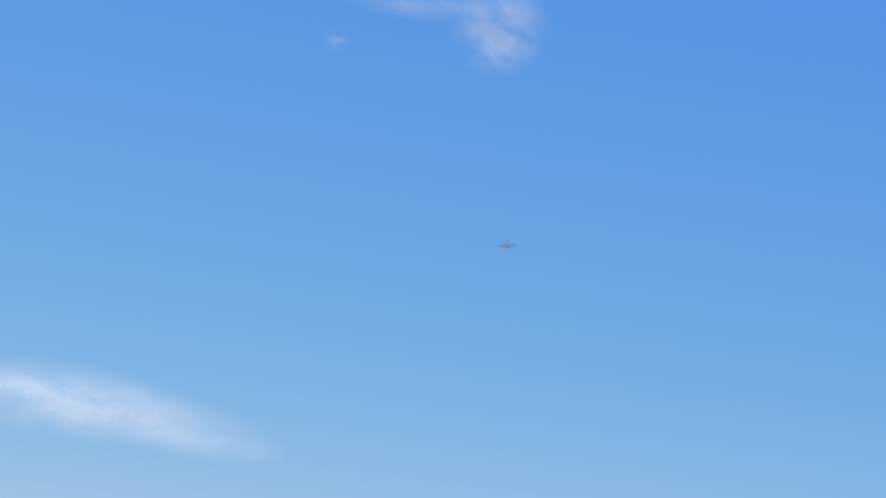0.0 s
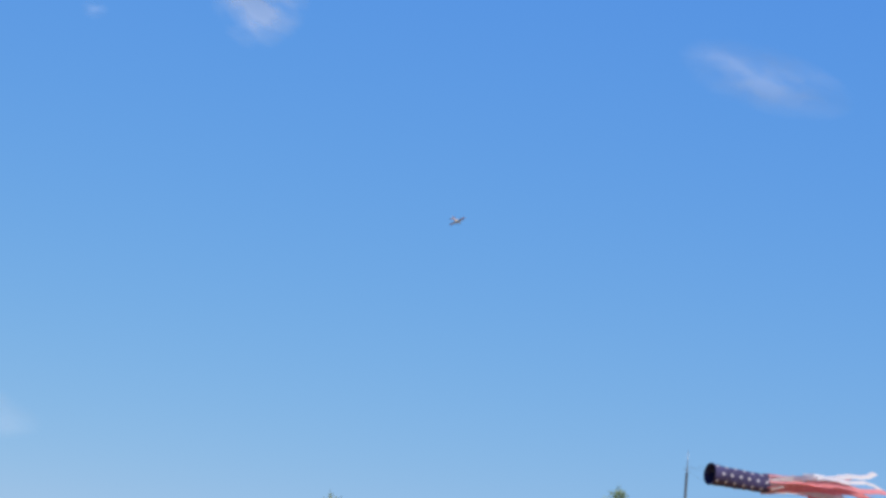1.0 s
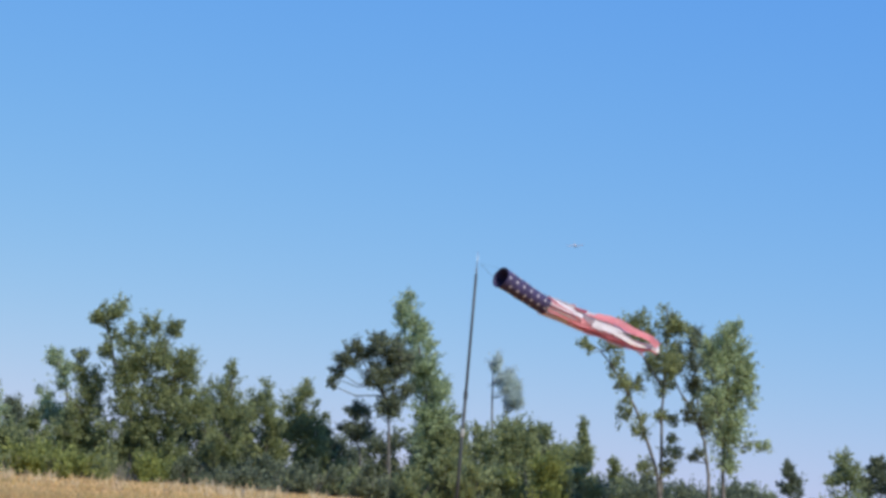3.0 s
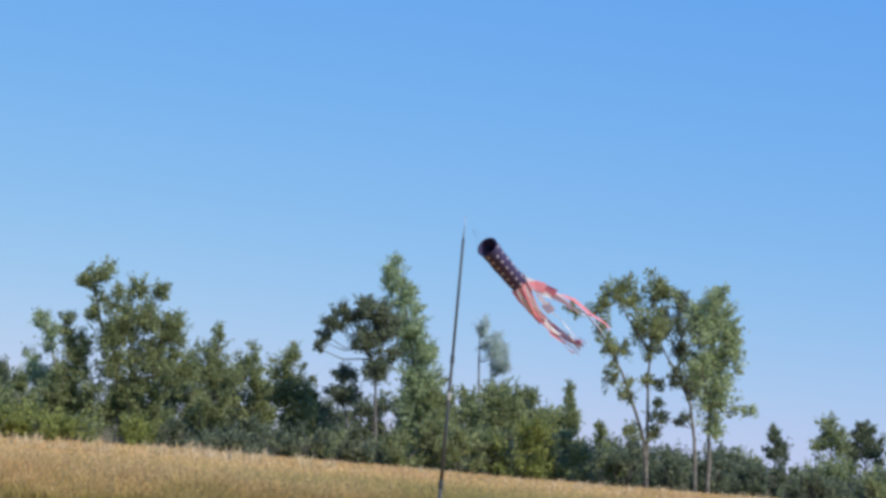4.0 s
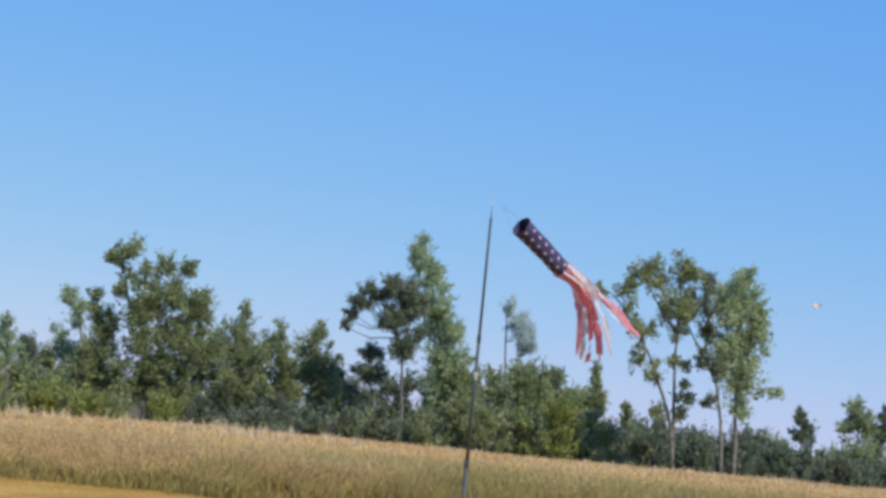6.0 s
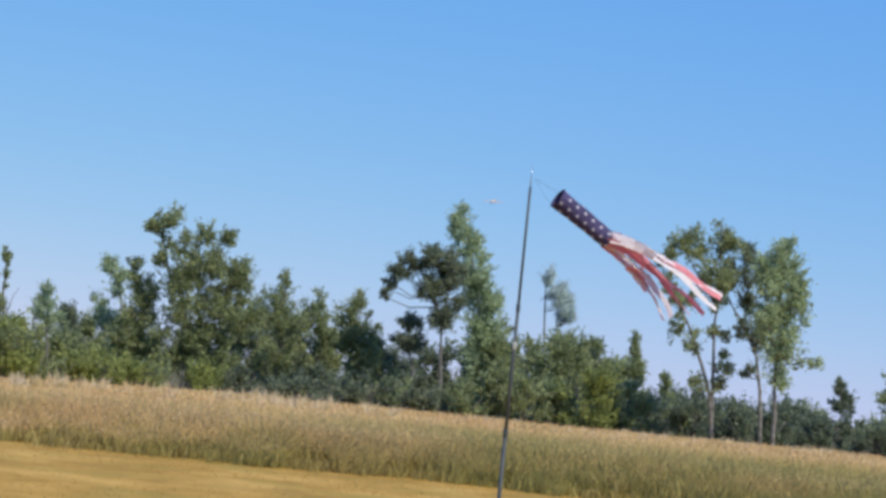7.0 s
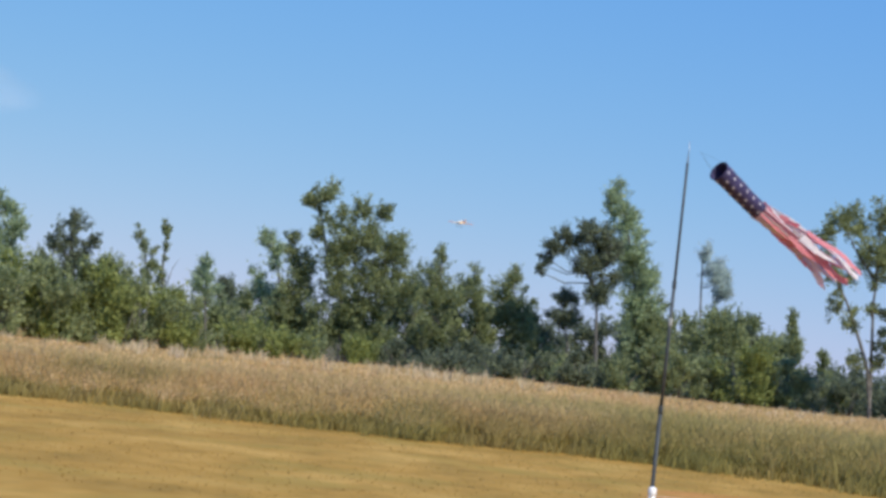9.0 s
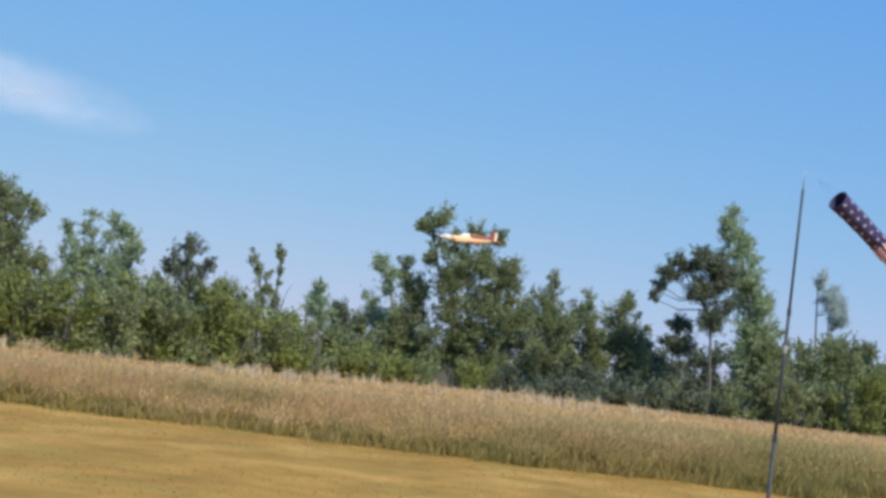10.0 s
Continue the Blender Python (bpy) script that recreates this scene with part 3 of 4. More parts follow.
    return tree


def build_tall_trees():
    """Foot, distance, leaves, upward pull, fullness; the stems' bends; the masses of leaves on them: place, half width, half height."""
    grown("tall open tree on two stems, leafy only near the top", 16.1, 117.5, "mid", 0.9, 0.9,
          [[(0.0, -0.1), (-0.3, 2.4), (-1.5, 5.5), (-2.6, 7.4), (-3.7, 8.8), (-4.6, 9.2)], [(0.0, -0.1), (-0.3, 4.4), (-0.4, 7.3), (-0.4, 9.7), (-0.5, 11.3)], [(-0.5, 7.3), (-1.7, 9.0), (-2.4, 10.4)]],
          [(-4.4, 9.2, 0.64, 0.29), (-3.2, 9.9, 0.58, 0.64), (-2.1, 10.2, 1.02, 0.73), (-0.5, 10.7, 0.64, 0.82), (0.4, 10.6, 0.41, 0.58), (-0.6, 8.9, 0.93, 1.02), (-2.9, 8.1, 0.35, 0.87), (-2.1, 7.3, 0.82, 0.47), (-2.4, 6.3, 0.29, 0.87), (-1.5, 5.3, 0.41, 0.58), (-0.4, 5.7, 0.87, 0.29), (0.3, 4.0, 0.41, 1.17), (-1.2, 3.2, 0.35, 0.41), (-0.4, 7.3, 0.52, 0.47)])
    grown("slender open tree with sky between its limbs", 19.0, 120, "dark", 0.9, 1.0,
          [[(0.0, -0.1), (-0.2, 2.3), (-0.6, 4.7), (-1.5, 6.4), (-2.4, 7.8), (-2.7, 9.3)], [(-0.7, 5.0), (-1.3, 7.6), (-1.6, 10.0)]],
          [(-1.6, 9.5, 0.89, 1.13), (-2.3, 8.1, 0.54, 0.71), (-1.1, 7.9, 0.6, 0.6), (-1.5, 6.4, 0.42, 0.65), (-0.6, 6.2, 0.54, 1.07), (-1.1, 4.1, 0.48, 0.3)])
    grown("tall poplar with upright light green limbs and a low side branch", 19.0, 116, "light", 2.2, 1.25,
          [[(0.0, -0.1), (-0.1, 2.4), (-0.2, 4.7), (-0.3, 7.5), (-0.3, 10.5)], [(-0.1, 5.0), (0.3, 6.4), (0.6, 8.5)], [(-0.3, 4.6), (-1.0, 7.5), (-1.3, 10.1)], [(-0.1, 4.1), (0.8, 4.7), (1.9, 4.8)]],
          [(-0.3, 10.2, 0.69, 0.75), (-1.1, 9.2, 0.63, 1.29), (0.2, 8.7, 0.75, 1.29), (-0.5, 7.2, 0.98, 1.29), (0.8, 7.5, 0.46, 1.29), (-0.2, 5.5, 0.81, 1.01), (1.5, 4.8, 0.69, 0.2), (0.2, 3.8, 0.4, 0.63)])
    grown("tall pointed light green poplar with feathery sides", 4.7, 134, "light", 2.0, 1.2,
          [[(0.0, -0.1), (-0.3, 3.6), (-0.8, 6.9), (-1.6, 10.2), (-2.2, 12.5)]],
          [(-2.2, 11.9, 0.47, 0.73), (-2.8, 11.2, 0.33, 0.53), (-1.9, 10.5, 0.8, 1.0), (-1.3, 8.9, 1.06, 1.33), (-0.7, 6.9, 1.26, 1.5), (-0.1, 4.8, 1.06, 1.5), (0.0, 2.3, 1.26, 1.66)])
    grown("dark green oak with an arching crown over open limbs", 2.2, 129, "dark", 0.3, 0.85,
          [[(0.0, -0.1), (-0.1, 2.1), (-0.4, 4.9), (-1.0, 7.1), (-1.5, 9.0)], [(-0.6, 5.9), (-1.7, 7.4), (-2.9, 8.4), (-3.6, 7.1)], [(-0.5, 5.2), (-0.0, 7.2), (-0.0, 8.8)]],
          [(-1.5, 8.9, 1.22, 0.64), (-2.3, 8.5, 0.6, 0.5), (-3.0, 8.2, 0.58, 0.7), (-3.6, 7.0, 0.32, 0.83), (-0.1, 8.3, 0.77, 1.15), (-1.2, 7.3, 0.83, 0.77), (0.3, 6.4, 0.7, 0.45), (-0.4, 5.7, 0.7, 0.83)])
    grown("small dark oak with a bare lower stem", 0.8, 130, "dark", 0.4, 0.85,
          [[(0.0, -0.1), (-0.4, 2.6), (-0.7, 3.8), (-0.8, 5.1)]],
          [(-0.6, 5.1, 0.84, 0.64), (-0.7, 4.1, 0.97, 0.58)])
    grown("distant thin pale tree with a drooping top, haze painted into its leaves", 13.5, 210, "pale", 0.6, 1.4,
          [[(-0.4, -0.1), (-1.1, 9.4), (-1.3, 12.5)], [(0.3, 1.2), (-0.0, 10.0), (0.1, 11.6)]],
          [(-1.0, 12.8, 0.62, 0.83), (-0.0, 11.1, 0.94, 1.25), (0.9, 9.9, 0.73, 1.56)])
    grown("large broad green tree on several pale stems", -12.0, 126, "mid", 1.0, 1.0,
          [[(-0.1, -0.1), (-0.2, 2.2), (-0.5, 4.7), (-1.4, 6.5), (-2.0, 8.3), (-2.6, 9.1)], [(0.2, -0.1), (0.6, 2.0), (0.7, 4.8), (1.1, 6.8), (1.6, 8.7)], [(2.2, -0.1), (1.8, 3.1), (1.4, 4.3), (0.2, 7.0)], [(-0.3, 2.8), (-0.2, 4.7), (0.9, 6.4), (2.2, 7.2)]],
          [(-2.4, 9.1, 0.5, 0.87), (-1.5, 9.5, 0.5, 0.69), (-0.0, 8.7, 0.94, 0.62), (1.5, 8.9, 0.56, 0.56), (-1.8, 7.7, 0.5, 0.94), (0.4, 7.3, 1.56, 1.09), (2.3, 6.6, 1.0, 1.25), (-0.6, 5.5, 1.25, 1.56), (1.4, 4.6, 1.56, 1.56), (3.1, 4.8, 0.75, 1.41), (-0.7, 3.1, 1.25, 1.41), (1.8, 2.3, 1.41, 1.41)])
    grown("slender open tree with sky between its limbs", -16.1, 131, "light", 0.9, 1.0,
          [[(0.0, -0.1), (-0.3, 3.8), (-0.7, 5.7), (-1.3, 7.3)], [(-0.3, 2.5), (-1.3, 4.0), (-1.8, 5.3)]],
          [(-1.2, 7.2, 0.52, 0.65), (-0.7, 5.9, 0.52, 0.91), (-1.7, 4.7, 0.52, 0.97), (-0.8, 3.7, 0.84, 0.97)])
    grown("full green broadleaf tree at the wood's edge", -14.5, 127, "mid", 1.0, 1.0,
          [[(0.0, -0.1), (-0.3, 3.2), (-0.3, 5.1), (-1.0, 6.8)]],
          [(-0.9, 6.5, 0.44, 0.69), (-0.3, 5.4, 0.76, 1.1), (-0.4, 3.5, 1.13, 1.42), (-1.4, 2.0, 1.42, 1.26), (0.3, 1.7, 1.13, 1.26)])
    grown("light green tree of many upright feathery stems", -33.8, 134, "light", 2.4, 1.0,
          [[(0.0, -0.1), (-0.4, 3.3), (-1.4, 5.9), (-1.9, 7.9)], [(0.2, -0.1), (0.1, 3.3), (-0.1, 6.1), (-0.1, 8.1)], [(0.2, 2.0), (0.5, 4.1), (1.3, 6.4)], [(-0.2, -0.1), (-1.7, 3.8), (-3.0, 6.8)]],
          [(-1.8, 7.2, 0.43, 1.16), (-1.4, 5.4, 0.6, 1.16), (-0.1, 7.4, 0.53, 1.06), (0.7, 6.5, 0.6, 1.33), (0.3, 5.1, 0.93, 1.16), (1.4, 6.2, 0.3, 0.66), (-3.1, 6.6, 0.4, 1.0), (-2.6, 5.3, 0.73, 1.16), (-3.1, 4.0, 0.66, 1.0), (-0.9, 4.1, 1.0, 0.83)])
    grown("full green broadleaf tree at the wood's edge", -36.4, 122, "mid", 1.0, 1.0,
          [[(-0.2, -0.1), (-0.5, 3.8), (-0.7, 6.9), (-1.1, 8.9)], [(-0.5, 3.8), (0.2, 6.3), (0.8, 7.7)]],
          [(-1.0, 8.2, 0.91, 0.85), (-0.0, 7.9, 0.48, 0.48), (0.9, 7.5, 0.36, 0.73), (-0.6, 6.4, 1.36, 1.06), (-0.3, 4.7, 1.36, 1.21), (1.4, 4.6, 0.67, 0.76), (-0.1, 3.2, 1.81, 1.06), (-2.4, 6.1, 0.91, 2.72)])
    grown("dark upright tree with a ragged top", -28.4, 132, "dark", 1.8, 1.0,
          [[(0.0, -0.1), (-0.4, 3.1), (-0.6, 5.8), (-0.6, 7.1)], [(-0.4, 3.8), (0.3, 4.9), (0.7, 6.1)], [(-0.5, 4.4), (-1.3, 5.2), (-1.8, 6.0)]],
          [(-0.6, 6.6, 0.52, 0.85), (-1.1, 5.7, 0.72, 0.65), (-1.7, 5.6, 0.26, 0.59), (-0.1, 5.3, 0.52, 0.65), (0.7, 5.6, 0.39, 0.65), (-0.3, 4.1, 0.79, 1.11)])
    grown("full green broadleaf tree at the wood's edge", -26.9, 137, "mid", 1.0, 1.0,
          [[(0.0, -0.1), (-0.4, 2.8), (-0.4, 4.8)]],
          [(-0.4, 4.2, 1.09, 1.29), (-1.3, 3.0, 1.19, 1.19)])
    grown("full green broadleaf tree at the wood's edge", -31.2, 138, "dark", 1.0, 1.0,
          [[(0.0, -0.1), (-0.4, 2.3), (-0.9, 4.4)]],
          [(-0.9, 3.9, 1.03, 1.09), (0.1, 2.7, 1.54, 1.2)])
    grown("slender nearly bare tree with few leaves", -26.2, 146, "mid", 2.4, 0.8,
          [[(0.0, -0.1), (-0.6, 3.8), (-1.2, 6.0), (-1.6, 7.4)], [(-0.5, 3.1), (-0.5, 5.0), (-0.4, 6.3)]],
          [(-1.5, 7.1, 0.29, 0.43), (-1.1, 6.0, 0.22, 0.72), (-0.3, 5.6, 0.22, 0.87), (-0.6, 4.6, 0.36, 0.58)])
    grown("slender nearly bare tree with few leaves", -25.6, 147, "mid", 2.4, 0.8,
          [[(0.0, -0.1), (-0.5, 4.7), (-0.5, 6.6), (-0.6, 8.2)], [(-0.3, 3.2), (0.0, 4.6), (0.5, 5.5)]],
          [(-0.5, 7.7, 0.29, 0.73), (-0.5, 6.2, 0.15, 0.91), (-0.5, 4.3, 0.33, 0.73)])
    grown("small pointed pale young tree", -21.7, 140, "light", 1.6, 1.0,
          [[(0.0, -0.1), (-0.4, 3.4), (-0.6, 6.0)]],
          [(-0.6, 5.7, 0.28, 0.49), (-0.6, 4.8, 0.69, 0.56), (-0.5, 4.0, 1.04, 0.69)])
    grown("full green broadleaf tree at the wood's edge", -7.0, 136, "mid", 1.0, 1.0,
          [[(0.0, -0.1), (-0.4, 4.2), (-0.5, 7.5)]],
          [(-0.4, 7.3, 0.34, 0.61), (-0.6, 5.9, 0.74, 0.84), (-1.6, 5.3, 0.67, 1.18), (-0.2, 4.8, 0.94, 0.94), (-0.2, 2.9, 1.3, 1.2)])
    grown("slender open tree with sky between its limbs", -4.9, 138, "mid", 0.9, 1.0,
          [[(0.0, -0.1), (-0.4, 3.8), (-0.7, 6.6)]],
          [(-0.6, 6.2, 0.48, 0.62), (-0.9, 5.2, 0.86, 0.86), (0.0, 4.7, 0.86, 0.68), (-0.2, 3.0, 1.3, 1.2)])
    grown("slender open tree with sky between its limbs", -2.5, 133, "mid", 0.9, 1.0,
          [[(0.0, -0.1), (-0.3, 3.4), (-0.5, 6.3)], [(-0.2, 2.7), (-1.0, 4.3), (-1.5, 5.4)]],
          [(-0.6, 6.3, 0.66, 0.49), (-1.0, 5.3, 0.99, 0.82), (-0.1, 4.4, 0.99, 1.15), (-1.2, 3.9, 0.66, 0.66), (-0.1, 2.7, 1.3, 1.2)])


# shape, place, distance, height, width of the crown, its foot, lean of the top, leaves
EAST = [
    ('cone', 32.03, 165.2, 4.97, 1.39, 2.12, -0.47, 'dark'),
    ('open', 34.38, 156.8, 5.63, 2.72, 2.85, -0.59, 'mid'),
    ('cone', 37.7, 161.0, 5.82, 2.24, 2.72, -0.53, 'dark'),
    ('open', 40.15, 156.8, 6.5, 3.5, 3.02, -0.57, 'mid'),
    ('round', 9.91, 133.0, 5.48, 2.77, 0.82, -0.58, 'mid'),
    ('round', 11.88, 135.8, 5.26, 2.22, 0.98, -0.49, 'mid'),
    ('cone', 14.15, 137.2, 5.91, 1.0, 1.18, -0.55, 'mid'),
    ('cone', 15.86, 135.8, 3.77, 1.0, 1.03, -0.35, 'mid'),
    ('round', 10.0, 142.8, 5.82, 2.83, 0.71, -0.56, 'mid'),
    ('round', 11.89, 144.2, 5.32, 2.86, 0.87, -0.51, 'dark'),
    ('round', 13.96, 145.6, 4.35, 3.25, 0.69, -0.42, 'mid'),
]
POPLARS = [
    ('cone', 5.41, 134.4, 5.74, 2.13, 0.38, -0.61, 'mid'),
    ('cone', 5.84, 133.0, 4.86, 2.31, 0.3, -0.53, 'mid'),
    ('round', 6.09, 144.2, 5.83, 2.86, 0.32, -0.57, 'mid'),
    ('round', 8.21, 145.6, 5.52, 3.25, 0.5, -0.61, 'mid'),
]
MIDDLE = [
    ('round', -6.64, 144.2, 5.15, 2.5, 0.53, -0.53, 'dark'),
    ('round', -8.96, 142.8, 5.42, 2.48, 0.67, -0.48, 'mid'),
    ('round', -0.88, 140.0, 3.68, 3.12, 0.3, -0.37, 'dark'),
]
WEST = [
    ('round', -28.42, 148.4, 3.37, 3.68, 0.3, -0.38, 'mid'),
    ('round', -25.12, 151.2, 3.51, 3.75, 0.3, -0.39, 'lush'),
    ('round', -21.37, 145.6, 3.24, 3.25, 0.3, -0.36, 'mid'),
    ('round', -25.76, 179.2, 5.13, 3.55, 0.3, -0.59, 'dark'),
    ('round', -40.61, 126.0, 8.15, 4.37, 0.3, -1.66, 'mid'),
    ('spire', -46.34, 131.6, 8.45, 3.59, 0.3, -1.09, 'light'),
]
TREE_WORDS = {
    "open": "tall open tree with gaps between its leafy limbs",
    "spire": "tall pointed light green poplar",
    "cone": "small pointed young tree in the wood's edge",
    "round": "full green broadleaf tree at the wood's edge",
}
BUSH_WORDS = {"dark": "dark green bush under the trees", "mid": "green bush at the edge of the field", "lush": "yellow-green bush behind the tall grass"}


def build_wood():
    build_tall_trees()
    for i, (kind, x, y, tall, wide, low, lean, leaf) in enumerate(EAST + POPLARS + MIDDLE + WEST):
        plant("tree", TREE_WORDS[kind], kind, x, y, tall, wide * (1.9 if kind == "cone" else 1.12), low, lean, leaf, 100 + i)
    rng = random.Random(8)
    # the edge of the wood, the young growth behind it, and the low far wood to the east
    for first, last, near, deep, tall, vary, wide, leaves, forms in (
            (-48, 13, 117, 7, 1.7, 0.6, 2.6, ("lush", "lush", "lush", "mid"), ("round", "open", "cone")),
            (-50, 13.5, 137, 11, 3.4, 0.9, 3.0, ("mid", "dark", "mid"), ("round", "open", "cone")),
            (9, 44, 119, 12, 2.0, 0.4, 3.4, ("dark", "mid", "dark"), ("round", "cone")),
            (12, 50, 140, 14, 2.5, 0.4, 4.2, ("dark", "mid"), ("round",))):
        x = first
        while x < last:
            w = wide * rng.uniform(0.8, 1.25)
            leaf = rng.choice(leaves)
            if -9 < x < 3.5:
                leaf = "dark" if rng.random() < 0.8 else "mid"
            elif x > 3.5 and leaf == "lush" and rng.random() < 0.7:
                leaf = "mid"
            front = near < 118
            # to the west the edge of the wood comes nearer, and stands higher
            west = min(1, max(0, -x - 8) / 22)
            f = 1 - 0.2 * west if front else 1.0
            high = tall + rng.uniform(-vary, vary)
            if front:
                high += 1.7 * min(1, max(0, -x - 17) / 6) + (1.2 if 4.5 < x else 0)
            elif near < 138:
                high *= 1.05 if -9 < x < 4.5 else 0.95
            form = "round" if front and rng.random() < 0.6 else rng.choice(forms)
            plant("bush", BUSH_WORDS[leaf], form, x * f, (near + rng.uniform(0, deep)) * f, high, w, 0.2, 0.0, leaf, rng.randrange(10 ** 6), trunk=False)
            x += w * 0.48


# ---- clouds ----
def cloud(name, label, centre, wide, tall, turn, seed, rag, thick):
    bm = bmesh.new()
    bmesh.ops.create_grid(bm, x_segments=16, y_segments=8, size=0.5)
    for v in bm.verts:
        v.co = Vector((v.co.x * wide, v.co.y * tall, 6 * noise.noise(Vector((v.co.x * 3, v.co.y * 3, seed)))))
    ob = part(name, bm, cloud_material(name, seed, rag, thick), None, smooth=True)
    ob.matrix_basis = look(Vector(centre), Vector(centre) + (Vector(centre) - EYE)) @ pose(0, 0, 0, 0, 0, turn)
    return tagged(ob, label, "cloud", kind="structure")


def build_clouds():
    cloud("cloud", "soft white puff of cloud in the blue sky", (-454, 2845, 835), 137, 141, -22, 3.1, 5.0, 0.40)
    cloud("cloud", "thin white cloud streak beside a puff", (-569, 2817, 860), 245, 59, -2, 8.2, 4.5, 0.25)
    cloud("cloud", "tiny faint wisp of cloud", (-664, 2814, 798), 41, 29, 0, 5.7, 1.0, 0.10)
    cloud("cloud", "long white cloud low in the sky", (-971, 2822, 301), 430, 108, -3, 1.4, 3.2, 0.42)
    cloud("cloud", "thin trailing end of a long cloud", (-828, 2870, 282), 300, 84, -7, 6.6, 3.4, 0.25)
    cloud("cloud", "faint slanting white cloud", (207, 2888, 782), 252, 92, -14, 2.2, 4.5, 0.25)


# ---- pole, fence ----
TIP = Vector((0.953, 20.0, 3.54))


def build_pole():
    pole = new("windsock_pole")
    pole.matrix_basis = pose(0.925, 20.0, 0)
    tagged(pole, "thin dark telescoping pole standing beside a white fence post", "pole")
    lean = 0.028 / 3.5
    cuts = [(-0.1, 1.25, 0.019), (1.25, 2.35, 0.016), (2.35, 3.42, 0.0125)]
    for a, b, r in cuts:
        tube_bm = tube(bmesh.new(), [(a * lean, 0, a), ((a + b) / 2 * lean, 0, (a + b) / 2), (b * lean, 0, b)], [r, r * 0.97, r * 0.94], 10)
        part("pole_section", tube_bm, POLE, pole, smooth=True)
    for z, r in ((1.25, 0.022), (2.02, 0.02), (2.35, 0.0185)):
        part("joint_band", tube(bmesh.new(), [(z * lean, 0, z - 0.035), (z * lean, 0, z - 0.03), (z * lean, 0, z + 0.03), (z * lean, 0, z + 0.035)], [r * 0.9, r, r, r * 0.9], 10), BAND if z == 2.02 else POLE, pole, "pale worn band" if z == 2.02 else "", smooth=True)
    part("tip", tube(bmesh.new(), [(3.42 * lean, 0, 3.42), (3.5 * lean, 0, 3.5), (3.62 * lean, 0, 3.62)], [0.006, 0.004, 0.002], 6), WIRE, pole, "thin wire tip", smooth=True)


def fence_post(x, y, tall):
    post = new("fence_post")
    post.matrix_basis = pose(x, y, 0)
    tagged(post, "white plastic fence post with a rounded cap", "post", group="fence posts")
    part("pipe", tube(bmesh.new(), [(0, 0, -0.1), (0, 0, tall * 0.5), (0, 0, tall - 0.05)], [0.03, 0.03, 0.03], 14), PVC, post, smooth=True)
    r = 0.036
    part("cap", tube(bmesh.new(), [(0, 0, tall - 0.07), (0, 0, tall - 0.065), (0, 0, tall - 0.02), (0, 0, tall - 0.008), (0, 0, tall)], [r * 0.96, r, r, r * 0.8, r * 0.3], 14), PVC, post, smooth=True)
    return post


def rope(a, b, sag):
    a, b = Vector(a), Vector(b)
    pts = [a.lerp(b, i / 10) - Vector((0, 0, sag * (1 - (i / 5 - 1) ** 2))) for i in range(11)]
    ob = part("rope", tube(bmesh.new(), pts, [0.0075] * 11, 6), ROPE, None, smooth=True)
    tagged(ob, "faded tan rope slung between white fence posts", "rope", group="fence ropes")


def build_fence():
    spots = [(0.93, 19.94), (3.80, 22.8), (6.7, 25.6), (9.6, 28.4), (0.54, 16.3), (0.15, 12.6)]
    for x, y in spots:
        fence_post(x, y, 0.58)
    line = [spots[5], spots[4], spots[0], spots[1], spots[2], spots[3]]
    for (x0, y0), (x1, y1) in zip(line, line[1:]):
        rope((x0, y0, 0.50), (x1, y1, 0.50), 0.05)


# ---- windsock ----
MOUTH, TUBE, RAD = 0.28, 0.60, 0.09  # bridle, tube and radius


def star_mesh():
    bm = bmesh.new()
    pts = []
    for i in range(10):
        r = 0.020 if i % 2 == 0 else 0.009
        pts.append(bm.verts.new((r * math.cos(i * math.pi / 5), r * math.sin(i * math.pi / 5), 0.0)))
    mid = bm.verts.new((0, 0, 0.002))
    for i in range(10):
        bm.faces.new((pts[i], pts[(i + 1) % 10], mid))
    me = bpy.data.meshes.new("star")
    bm.to_mesh(me)
    bm.free()
    me.materials.append(STAR)
    return me


PIECES, STRIPS, LONG = 11, 8, 1.2


